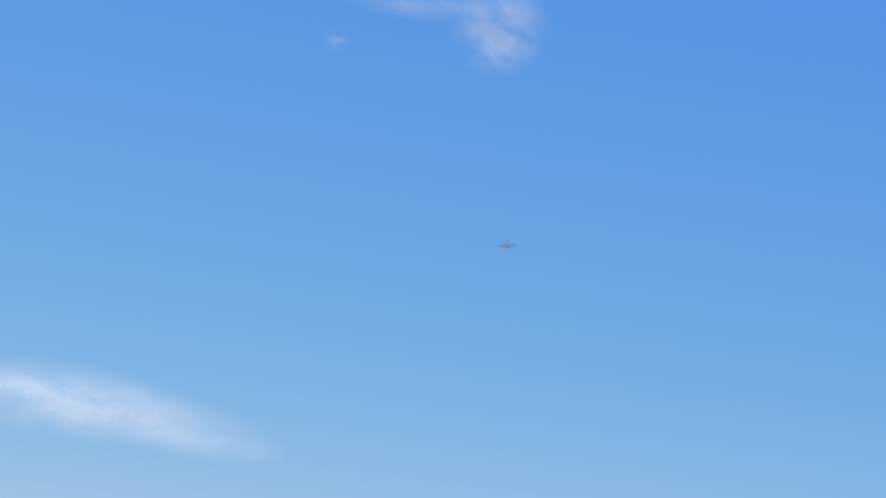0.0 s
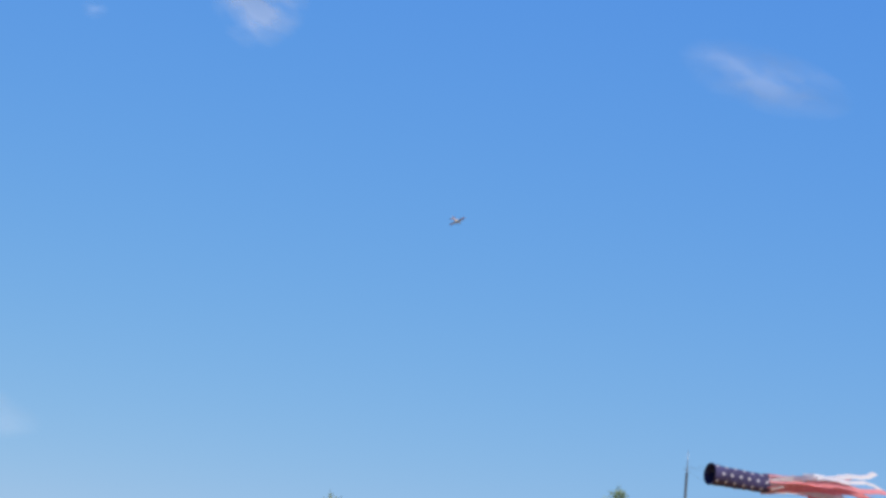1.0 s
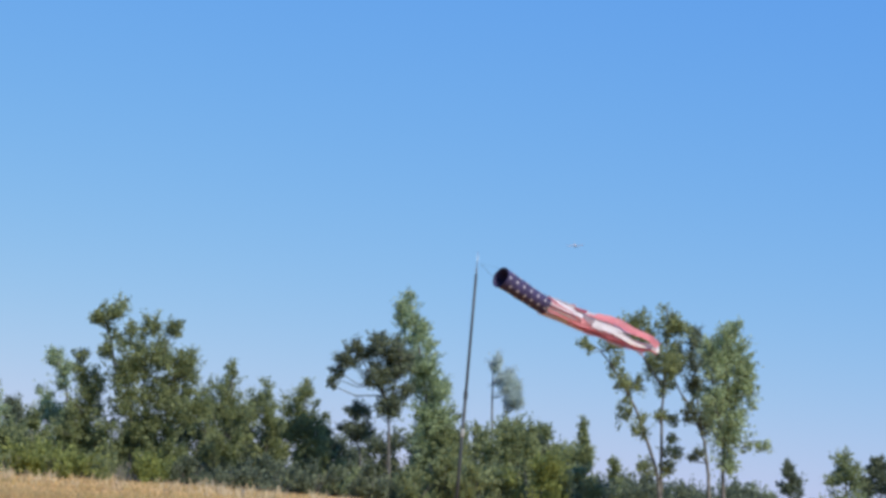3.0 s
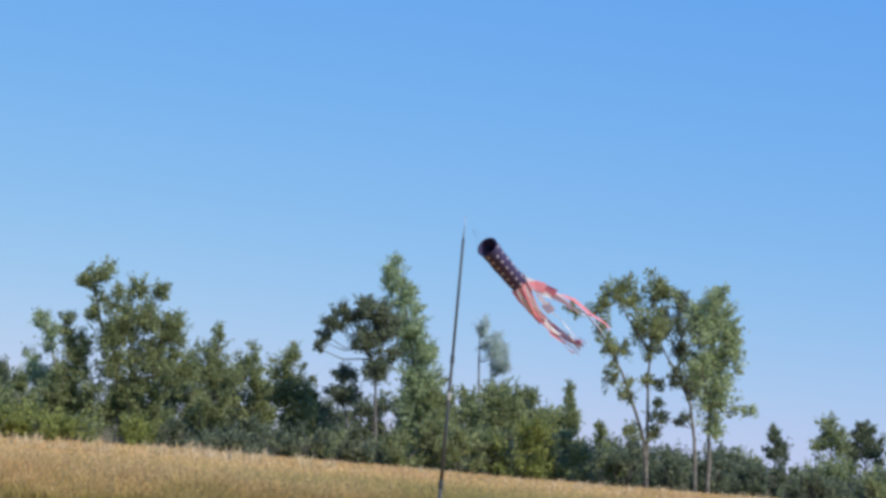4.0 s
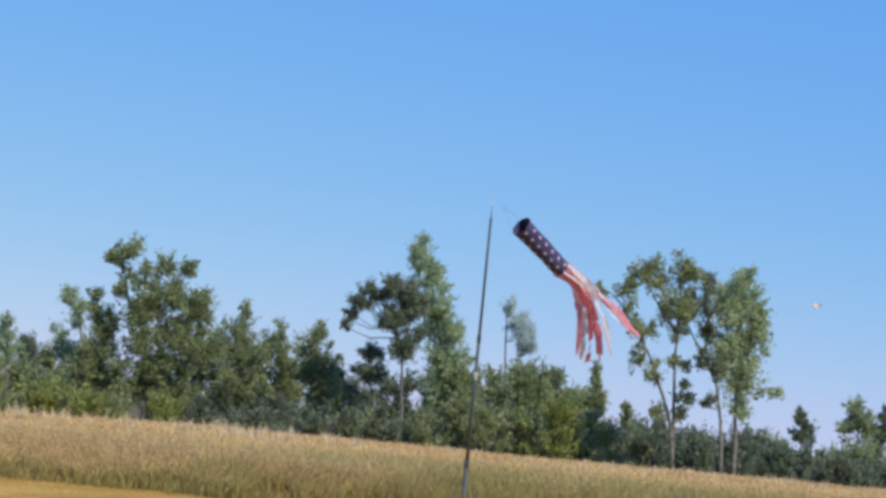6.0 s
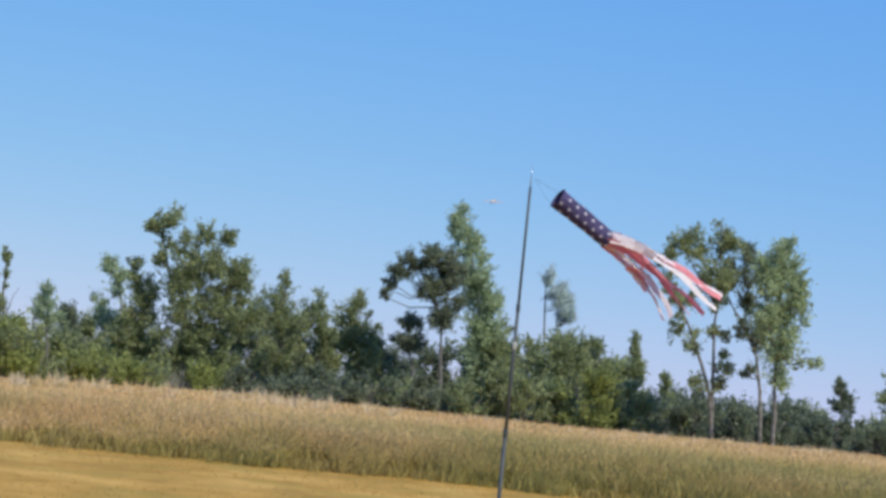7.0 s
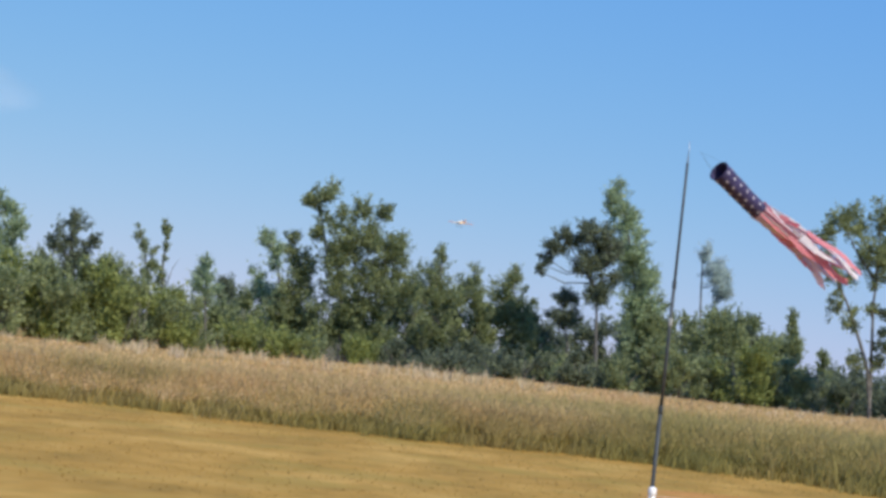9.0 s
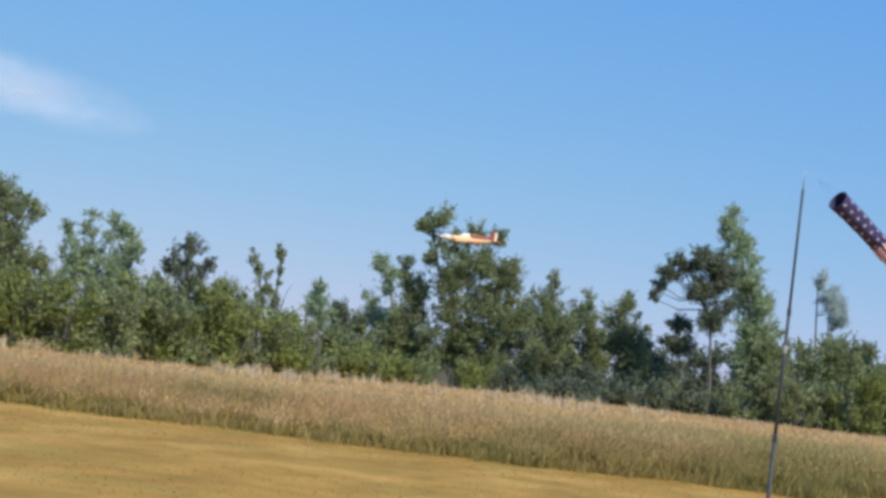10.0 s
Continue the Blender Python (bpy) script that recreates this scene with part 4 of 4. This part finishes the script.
def build_windsock():
    sock = tagged(new("windsock"), "navy windsock with white stars and red and white streamers", "windsock")
    bm = bmesh.new()
    # cloth wall with its inner side; x runs from the mouth to the tail
    n, sides = 14, 24
    for inner in (0, 1):
        loops = []
        for i in range(n + 1):
            s = i / n
            r = RAD * (1 - 0.12 * s) * (1 + 0.02 * math.sin(s * 17)) - 0.003 * inner
            loops.append([bm.verts.new((MOUTH + TUBE * s, r * (1 + 0.035 * math.sin(3 * a + 5 * s)) * math.cos(a), r * (1 + 0.035 * math.sin(3 * a + 5 * s)) * math.sin(a)))
                          for a in (2 * math.pi * k / sides for k in range(sides))])
        for a, b in zip(loops, loops[1:]):
            for k in range(sides):
                bm.faces.new((a[k], a[(k + 1) % sides], b[(k + 1) % sides], b[k]))
    body = part("tube", bm, BLUE, sock, "navy blue nylon tube", smooth=True)
    bm = bmesh.new()
    ring = [Vector((MOUTH, RAD * 1.03 * math.cos(a), RAD * 1.03 * math.sin(a))) for a in (2 * math.pi * k / 24 for k in range(25))]
    tube(bm, ring, [0.006] * 25, 6)
    part("hoop", bm, BLUE, sock, "stiff hoop round the open mouth", smooth=True)
    for k in range(3):
        a = 2 * math.pi * k / 3 + 0.4
        part("bridle_line", tube(bmesh.new(), [(0.0, 0, 0), (MOUTH, RAD * math.cos(a), RAD * math.sin(a))], [0.0007, 0.0007], 5), POLE, sock, "thin bridle line")
    star = star_mesh()
    for row in range(8):
        for k in range(6):
            a, s = 2 * math.pi * (row + 0.25) / 8, (k + 0.35 + 0.5 * (row % 2)) / 6.4
            r = RAD * (1 - 0.12 * s) * (1 + 0.02 * math.sin(s * 17)) * (1 + 0.035 * math.sin(3 * a + 5 * s)) + 0.003
            ob = new("star", star)
            ob.parent = body
            out = Vector((0, math.cos(a), math.sin(a)))
            along = Vector((1, 0, 0))
            ob.matrix_basis = Matrix.Translation(out * r + along * (MOUTH + TUBE * s)) @ Matrix((along, out.cross(along), out)).transposed().to_4x4()
    # the streamers, each a chain of stiff pieces
    strips = []
    for k in range(STRIPS):
        chain = []
        for j in range(PIECES):
            bm = bmesh.new()
            ln, w0 = LONG / PIECES * 1.06, 0.098 * (1 - 0.4 * j / PIECES)
            rows_of = []
            for i in range(4):
                x = ln * i / 3
                rows_of.append([bm.verts.new((x, w0 * (q - 0.5), 0.005 * math.sin(math.pi * q))) for q in (0, 0.33, 0.67, 1)])
            for a, b in zip(rows_of, rows_of[1:]):
                for i in range(3):
                    bm.faces.new((a[i], a[i + 1], b[i + 1], b[i]))
            bmesh.ops.solidify(bm, geom=bm.faces[:], thickness=0.0008)
            chain.append(part("streamer_piece", bm, RED if k % 2 == 0 else WHITE, sock, "red streamer cloth" if k % 2 == 0 else "white streamer cloth"))
        strips.append(chain)
    return sock, strips


# ---- model airplane ----
def build_plane():
    """Low-wing model airplane, nose along +y, 1.4 m span."""
    X, Y, Z = Vector((1, 0, 0)), Vector((0, 1, 0)), Vector((0, 0, 1))
    plane = tagged(new("model_airplane"), "yellow and orange radio-controlled model airplane in flight", "model airplane")
    secs = [((0, -0.60, 0.03), 0.012, 0.018), ((0, -0.35, 0.015), 0.036, 0.038), ((0, -0.05, 0.0), 0.056, 0.052), ((0, 0.2, 0), 0.062, 0.058), ((0, 0.36, 0), 0.058, 0.052)]
    part("fuselage", rings(bmesh.new(), [(c, a, b, X, Z) for c, a, b in secs], 14), YELLOW, plane, "yellow rounded fuselage", smooth=True)
    part("cowl", rings(bmesh.new(), [((0, 0.36, 0), 0.06, 0.054, X, Z), ((0, 0.44, 0), 0.056, 0.05, X, Z), ((0, 0.52, 0), 0.04, 0.036, X, Z)], 14), CREAM, plane, "pale cream engine cowl", smooth=True)
    part("turtle_deck", rings(bmesh.new(), [((0, -0.50, 0.05), 0.010, 0.012, X, Z), ((0, -0.34, 0.06), 0.024, 0.05, X, Z), ((0, -0.12, 0.05), 0.036, 0.075, X, Z), ((0, -0.05, 0.05), 0.03, 0.06, X, Z)], 12), MAROON, plane, "dark red fuselage deck behind the canopy", smooth=True)
    part("canopy", rings(bmesh.new(), [((0, -0.05, 0.05), 0.032, 0.062, X, Z), ((0, 0.02, 0.05), 0.042, 0.078, X, Z), ((0, 0.09, 0.05), 0.04, 0.06, X, Z), ((0, 0.19, 0.045), 0.02, 0.014, X, Z)], 12), CREAM, plane, "pale canopy", smooth=True)

    def surface(name, root, tip, rc, tc, th, mat, label):
        bm = bmesh.new()
        loops = []
        root, tip = Vector(root), Vector(tip)
        span = (tip - root).normalized()
        upward = Z if abs(span.z) < 0.7 else X
        for p, ch in ((root, rc), (root.lerp(tip, 0.5), (rc + tc) / 2), (root.lerp(tip, 0.96), tc), (tip, tc * 0.7)):
            prof = [(0.5, 0), (0.35, 0.7), (0.1, 1), (-0.2, 0.7), (-0.5, 0.05), (-0.2, -0.35), (0.1, -0.5), (0.35, -0.45)]
            loops.append([bm.verts.new(p + Y * (ch * a) + upward * (th * b)) for a, b in prof])
        for a, b in zip(loops, loops[1:]):
            for i in range(8):
                bm.faces.new((a[i], a[(i + 1) % 8], b[(i + 1) % 8], b[i]))
        bm.faces.new(loops[0][::-1])
        bm.faces.new(loops[-1])
        return part(name, bm, mat, plane, label, smooth=False)

    for s in (-1, 1):
        surface("wing", (s * 0.05, 0.12, -0.05), (s * 0.48, 0.11, -0.015), 0.32, 0.28, 0.026, YELLOW, "yellow wing panel")
        surface("wing_tip", (s * 0.482, 0.11, -0.015), (s * 0.70, 0.10, 0.0), 0.278, 0.2, 0.022, ORANGE, "orange wing tip")
        surface("aileron", (s * 0.2, -0.035, -0.038), (s * 0.46, -0.025, -0.02), 0.05, 0.05, 0.008, MAROON, "dark red aileron")
        surface("tailplane", (s * 0.012, -0.56, 0.045), (s * 0.25, -0.57, 0.045), 0.14, 0.11, 0.01, ORANGE, "orange tailplane")
        leg = part("landing_leg", tube(bmesh.new(), [(s * 0.05, 0.22, -0.06), (s * 0.12, 0.23, -0.19)], [0.007, 0.006], 6), WIRE, plane)
        part("wheel", rings(bmesh.new(), [((s * 0.11, 0.23, -0.19), 0.03, 0.03, Y, Z), ((s * 0.117, 0.23, -0.19), 0.04, 0.04, Y, Z), ((s * 0.133, 0.23, -0.19), 0.04, 0.04, Y, Z), ((s * 0.14, 0.23, -0.19), 0.03, 0.03, Y, Z)], 14), BLACK, plane, smooth=True)
    surface("fin", (0, -0.48, 0.04), (0, -0.53, 0.21), 0.16, 0.07, 0.012, MAROON, "dark red fin")
    surface("rudder", (0, -0.595, 0.03), (0, -0.595, 0.21), 0.06, 0.05, 0.009, CREAM, "cream rudder")
    part("spinner", rings(bmesh.new(), [((0, 0.52, 0), 0.03, 0.03, X, Z), ((0, 0.55, 0), 0.024, 0.024, X, Z), ((0, 0.58, 0), 0.005, 0.005, X, Z)], 12), CREAM, plane, smooth=True)
    prop = part("propeller", rings(bmesh.new(), [((-0.14, 0, 0), 0.008, 0.003, Z, Y), ((-0.08, 0, 0), 0.016, 0.004, Z, Y), ((0, 0, 0), 0.01, 0.008, Z, Y), ((0.08, 0, 0), 0.016, 0.004, Z, Y), ((0.14, 0, 0), 0.008, 0.003, Z, Y)], 8), BLACK, plane, smooth=True)
    prop.matrix_basis = pose(0, 0.535, 0)
    return plane, prop


# ---- what moves ----
# seconds, then offsets across and up from the pole's tip: the mouth, the tube's end
SOCK = [
    (0.0, 0.22, -0.08, 0.73, -0.12),
    (1.2, 0.20, -0.12, 0.71, -0.16),
    (1.5, 0.21, -0.16, 0.65, -0.30),
    (2.0, 0.25, -0.09, 0.65, -0.27),
    (2.5, 0.24, -0.13, 0.77, -0.17),
    (2.7, 0.26, -0.12, 0.80, -0.25),
    (3.0, 0.22, -0.13, 0.66, -0.32),
    (4.5, 0.21, -0.20, 0.50, -0.51),
    (5.0, 0.16, -0.20, 0.45, -0.60),
    (6.5, 0.32, -0.16, 0.79, -0.45),
    (7.0, 0.25, -0.19, 0.74, -0.51),
    (7.5, 0.27, -0.18, 0.69, -0.52),
    (8.0, 0.27, -0.19, 0.70, -0.54),
    (8.5, 0.28, -0.18, 0.68, -0.49),
    (9.0, 0.28, -0.16, 0.69, -0.45),
    (9.5, 0.29, -0.20, 0.74, -0.51),
    (10.0, 0.31, -0.18, 0.73, -0.50),
]
# seconds, then offsets across and up from the pole's tip: half way along a streamer, and its end, for the highest, the middle and the lowest
UPPER = [
    (0.0, 1.05, -0.1, 1.5, -0.1),
    (1.2, 1.24, -0.04, 1.73, 0.05),
    (1.5, 1.07, -0.29, 1.6, -0.37),
    (2.0, 1.2, -0.26, 1.81, -0.53),
    (2.5, 1.2, -0.12, 1.63, -0.18),
    (2.7, 1.3, -0.2, 1.78, -0.25),
    (3.0, 1.26, -0.4, 1.77, -0.57),
    (4.5, 0.83, -0.61, 1.27, -0.84),
    (5.0, 0.74, -0.9, 1.11, -1.13),
    (6.3, 1.18, -0.59, 1.64, -0.92),
    (6.5, 1.21, -0.64, 1.81, -0.87),
    (6.7, 1.28, -0.46, 1.78, -0.79),
    (7.0, 1.2, -0.58, 1.83, -0.89),
    (7.5, 1.24, -0.87, 1.75, -1.03),
    (8.0, 1.06, -0.78, 1.54, -1.12),
    (8.3, 1.21, -0.75, 1.7, -1.16),
    (8.5, 1.14, -0.69, 1.76, -1.0),
    (9.0, 1.15, -0.61, 1.69, -0.85),
    (9.5, 1.18, -0.81, 1.7, -1.08),
    (10.0, 1.18, -0.81, 1.7, -1.08),
]
MIDDLE_GUIDE = [
    (0.0, 1.05, -0.16, 1.5, -0.22),
    (1.2, 1.25, -0.12, 1.8, -0.12),
    (1.5, 0.93, -0.32, 1.33, -0.37),
    (2.0, 1.11, -0.48, 1.72, -0.57),
    (2.5, 1.21, -0.27, 1.56, -0.57),
    (2.7, 1.12, -0.23, 1.68, -0.3),
    (3.0, 1.17, -0.49, 1.73, -0.61),
    (4.5, 0.67, -0.87, 0.95, -1.2),
    (5.0, 0.67, -1.01, 0.81, -1.39),
    (6.3, 1.1, -0.75, 1.29, -1.22),
    (6.5, 1.22, -0.78, 1.77, -1.01),
    (6.7, 1.18, -0.59, 1.74, -0.9),
    (7.0, 1.11, -0.66, 1.67, -1.07),
    (7.5, 1.07, -0.89, 1.52, -1.19),
    (8.0, 0.99, -0.85, 1.49, -1.16),
    (8.3, 1.1, -0.78, 1.5, -1.13),
    (8.5, 1.01, -0.85, 1.46, -1.18),
    (9.0, 1.11, -0.68, 1.62, -0.93),
    (9.5, 1.14, -0.84, 1.65, -1.13),
    (10.0, 1.14, -0.84, 1.65, -1.13),
]
LOWER = [
    (0.0, 1.03, -0.2, 1.45, -0.35),
    (1.2, 1.2, -0.2, 1.58, -0.33),
    (1.5, 0.9, -0.35, 1.02, -0.04),
    (2.0, 1.06, -0.49, 1.5, -0.68),
    (2.5, 1.09, -0.31, 1.17, -0.6),
    (2.7, 0.95, -0.25, 1.61, -0.34),
    (3.0, 1.12, -0.51, 1.63, -0.62),
    (4.5, 0.65, -0.87, 0.99, -1.05),
    (5.0, 0.62, -0.96, 0.74, -1.32),
    (6.3, 0.96, -0.65, 1.07, -1.17),
    (6.5, 1.02, -0.72, 1.35, -1.06),
    (6.7, 0.98, -0.57, 1.37, -0.98),
    (7.0, 1.07, -0.81, 1.37, -1.13),
    (7.5, 1.1, -1.03, 1.55, -1.25),
    (8.0, 0.9, -0.86, 1.32, -1.19),
    (8.3, 0.98, -0.81, 1.27, -1.07),
    (8.5, 1.0, -0.98, 1.39, -1.21),
    (9.0, 1.04, -0.76, 1.39, -1.03),
    (9.5, 1.09, -0.87, 1.56, -1.17),
    (10.0, 1.09, -0.87, 1.56, -1.17),
]
# seconds, place, heading to the left, climb, bank to the right
FLIGHT = [
    (0.0, -26.1, 176.9, 35.4, 0, -4, -4),
    (0.5, -18.1, 175.1, 36.2, -20, -4, -14),
    (1.0, -10.7, 173.2, 35.5, -30, -4, -22),
    (1.5, -3.9, 171.3, 32.8, -35, -4, -30),
    (2.0, 3.5, 172.0, 29.3, -40, -4, -38),
    (2.5, 10.5, 175.6, 25.1, -35, -6, -45),
    (3.0, 17.0, 188.2, 21.8, -10, 4, -6),
    (3.6, 40.0, 215.0, 22.0, -45, 2, 10),
    (4.3, 66.0, 245.0, 21.0, -40, -2, 0),
    (5.2, 74.0, 275.0, 20.0, 30, -2, -35),
    (6.1, 45.0, 250.0, 18.0, 100, -4, -25),
    (6.6, 22.0, 215.0, 16.3, 140, -4, -10),
    (7.0, 5.4, 169.3, 15.7, 165, -6, 0),
    (7.5, 2.6, 142.0, 12.2, 170, -7, 10),
    (8.0, -0.7, 135.0, 9.7, 165, -7, 6),
    (8.5, -3.8, 135.0, 9.2, 155, -4, 0),
    (9.0, -5.9, 122.0, 8.3, 160, -3, -3),
    (9.5, -6.1, 86.0, 6.3, 165, -3, -3),
    (10.0, -4.1, 42.7, 3.9, 122, 0, -6),
]


def between(rows, t):
    """Each column of the rows at the time t, by a smooth curve through them."""
    ts = [r[0] for r in rows]
    i = max(0, min(len(rows) - 2, next((k for k, a in enumerate(ts) if a > t), len(ts) - 1) - 1))
    a, b = rows[i], rows[i + 1]
    p, n = rows[max(0, i - 1)], rows[min(len(rows) - 1, i + 2)]
    h = b[0] - a[0]
    s = (t - a[0]) / h
    out = []
    for c in range(1, len(a)):
        m0 = (b[c] - p[c]) / max(b[0] - p[0], 1e-6) * h
        m1 = (n[c] - a[c]) / max(n[0] - a[0], 1e-6) * h
        out.append((2 * s ** 3 - 3 * s ** 2 + 1) * a[c] + (s ** 3 - 2 * s ** 2 + s) * m0 + (3 * s ** 2 - 2 * s ** 3) * b[c] + (s ** 3 - s ** 2) * m1)
    return out


def sock_pose(t):
    mx, mz, ex, ez = between(SOCK, t)
    d = Vector((ex - mx, 0, ez - mz))
    flat = min(d.length, TUBE * 0.985)
    d = d.normalized() * flat
    d.y = math.sqrt(TUBE ** 2 - flat ** 2)
    d.normalize()
    side = Vector((0, 0, 1)).cross(d).normalized()
    turn = Matrix((d, side, d.cross(side))).transposed().to_4x4()
    spin = Matrix.Rotation(0.5 * math.sin(1.3 * t) + 0.25 * math.sin(3.1 * t), 4, "X")
    mouth = TIP + Vector((mx, 0, mz))
    return Matrix.Translation(mouth - d * MOUTH) @ turn @ spin, d


SPREAD = (0.0, 0.14, 1.0, 0.6, 1.25, 1.7, 2.0, 1.85)  # from the highest streamer, 0, to the lowest, 2


def streamer(t, k, base, d):
    """The joints of streamer k, in the world."""
    s = min(2.0, max(0.0, SPREAD[k] + 0.05 * math.sin(4.1 * t + 2.4 * k)))
    guides = [between(rows, t) for rows in (UPPER, MIDDLE_GUIDE, LOWER)]
    lower = min(1, int(s))
    mx, mz, ex, ez = [a + (b - a) * (s - lower) for a, b in zip(guides[lower], guides[lower + 1])]
    mid = TIP + Vector((mx, 0, mz + 0.02 * math.sin(5.0 * t + 1.1 * k)))
    end = TIP + Vector((ex + 0.03 * math.sin(5.3 * t + k), 0, ez + 0.03 * math.sin(6.1 * t + 1.7 * k)))
    mid.y = end.y = base.y
    bend = 2 * mid - 0.5 * (base + end)
    reach = LONG
    run_of = lambda ps: sum((b - a).length for a, b in zip(ps, ps[1:]))
    curve = lambda deep, share: [base + ((bend - base) * (2 * q * (1 - q)) + (end - base) * q ** 2) * share
                                 + Vector((0, deep * q * q + 0.6 * w, w)) for q, w in ((i / 24, 0.02 * math.sin(0.75 * i - 7.0 * t + 1.9 * k) * i / 24) for i in range(25))]
    share = min(1.0, reach * 0.985 / run_of(curve(0.0, 1.0)))
    lo, hi = 0.0, 1.2
    for _ in range(16):
        deep = (lo + hi) / 2
        pts = curve(deep, share)
        if run_of(pts) > reach:
            hi = deep
        else:
            lo = deep
    joints, need, run = [pts[0]], reach / PIECES, 0.0
    for a, b in zip(pts, pts[1:]):
        seg = (b - a).length
        while run + seg >= need and len(joints) < PIECES:
            joints.append(a.lerp(b, (need - run) / seg))
            need += reach / PIECES
        run += seg
    while len(joints) <= PIECES:
        joints.append(pts[-1] if len(joints) == PIECES else joints[-1] + (pts[-1] - joints[-1]) * 0.5)
    return joints


def motions():
    sock, strips = SOCK_PARTS
    step = 0.2
    times = [round(i * step, 2) for i in range(51)]
    poses = [sock_pose(t) for t in times]
    walk(sock, [(t, m) for t, (m, d) in zip(times, poses)])
    for k, chain in enumerate(strips):
        a = 2 * math.pi * (k + 0.5) / STRIPS
        rows = [[] for _ in chain]
        for t, (m, d) in zip(times, poses):
            base = m @ Vector((MOUTH + TUBE - 0.02, RAD * 0.86 * math.cos(a), RAD * 0.86 * math.sin(a)))
            joints = streamer(t, k, base, d)
            inverse = m.inverted()
            for j, (p, q) in enumerate(zip(joints, joints[1:])):
                x = (q - p).normalized()
                twist = a + 0.5 * math.sin(2.1 * t + k) + 0.12 * j * math.sin(1.7 * t + 1.3 * k)
                face = Vector((0.25 * math.sin(twist * 2), -0.75, 0.55 + 0.35 * math.sin(twist)))
                flat = (m.to_3x3() @ Vector((0, -math.sin(a), math.cos(a)))).lerp(face.cross(x).normalized() * (1 if k % 2 else -1), min(1, 0.16 * j))
                z = x.cross(flat).normalized()
                rows[j].append((t, inverse @ (Matrix.Translation(p) @ Matrix((x, z.cross(x), z)).transposed().to_4x4())))
        for ob, r in zip(chain, rows):
            walk(ob, r)
    plane, prop = PLANE_PARTS
    rows = []
    for r in FLIGHT:
        t, x, y, z, head, climb, bank = r
        rows.append((t, pose(x, y, z) @ pose(0, 0, 0, 0, 0, head) @ pose(0, 0, 0, climb, 0, 0) @ pose(0, 0, 0, 0, bank, 0)))
    walk(plane, rows)
    walk(prop, [(round(i * 0.1, 1), pose(0, 0.535, 0, 0, 80 * i, 0)) for i in range(101)])


build_ground()
build_wood()
build_clouds()
build_pole()
build_fence()
SOCK_PARTS = build_windsock()
PLANE_PARTS = build_plane()
build_grass()
motions()
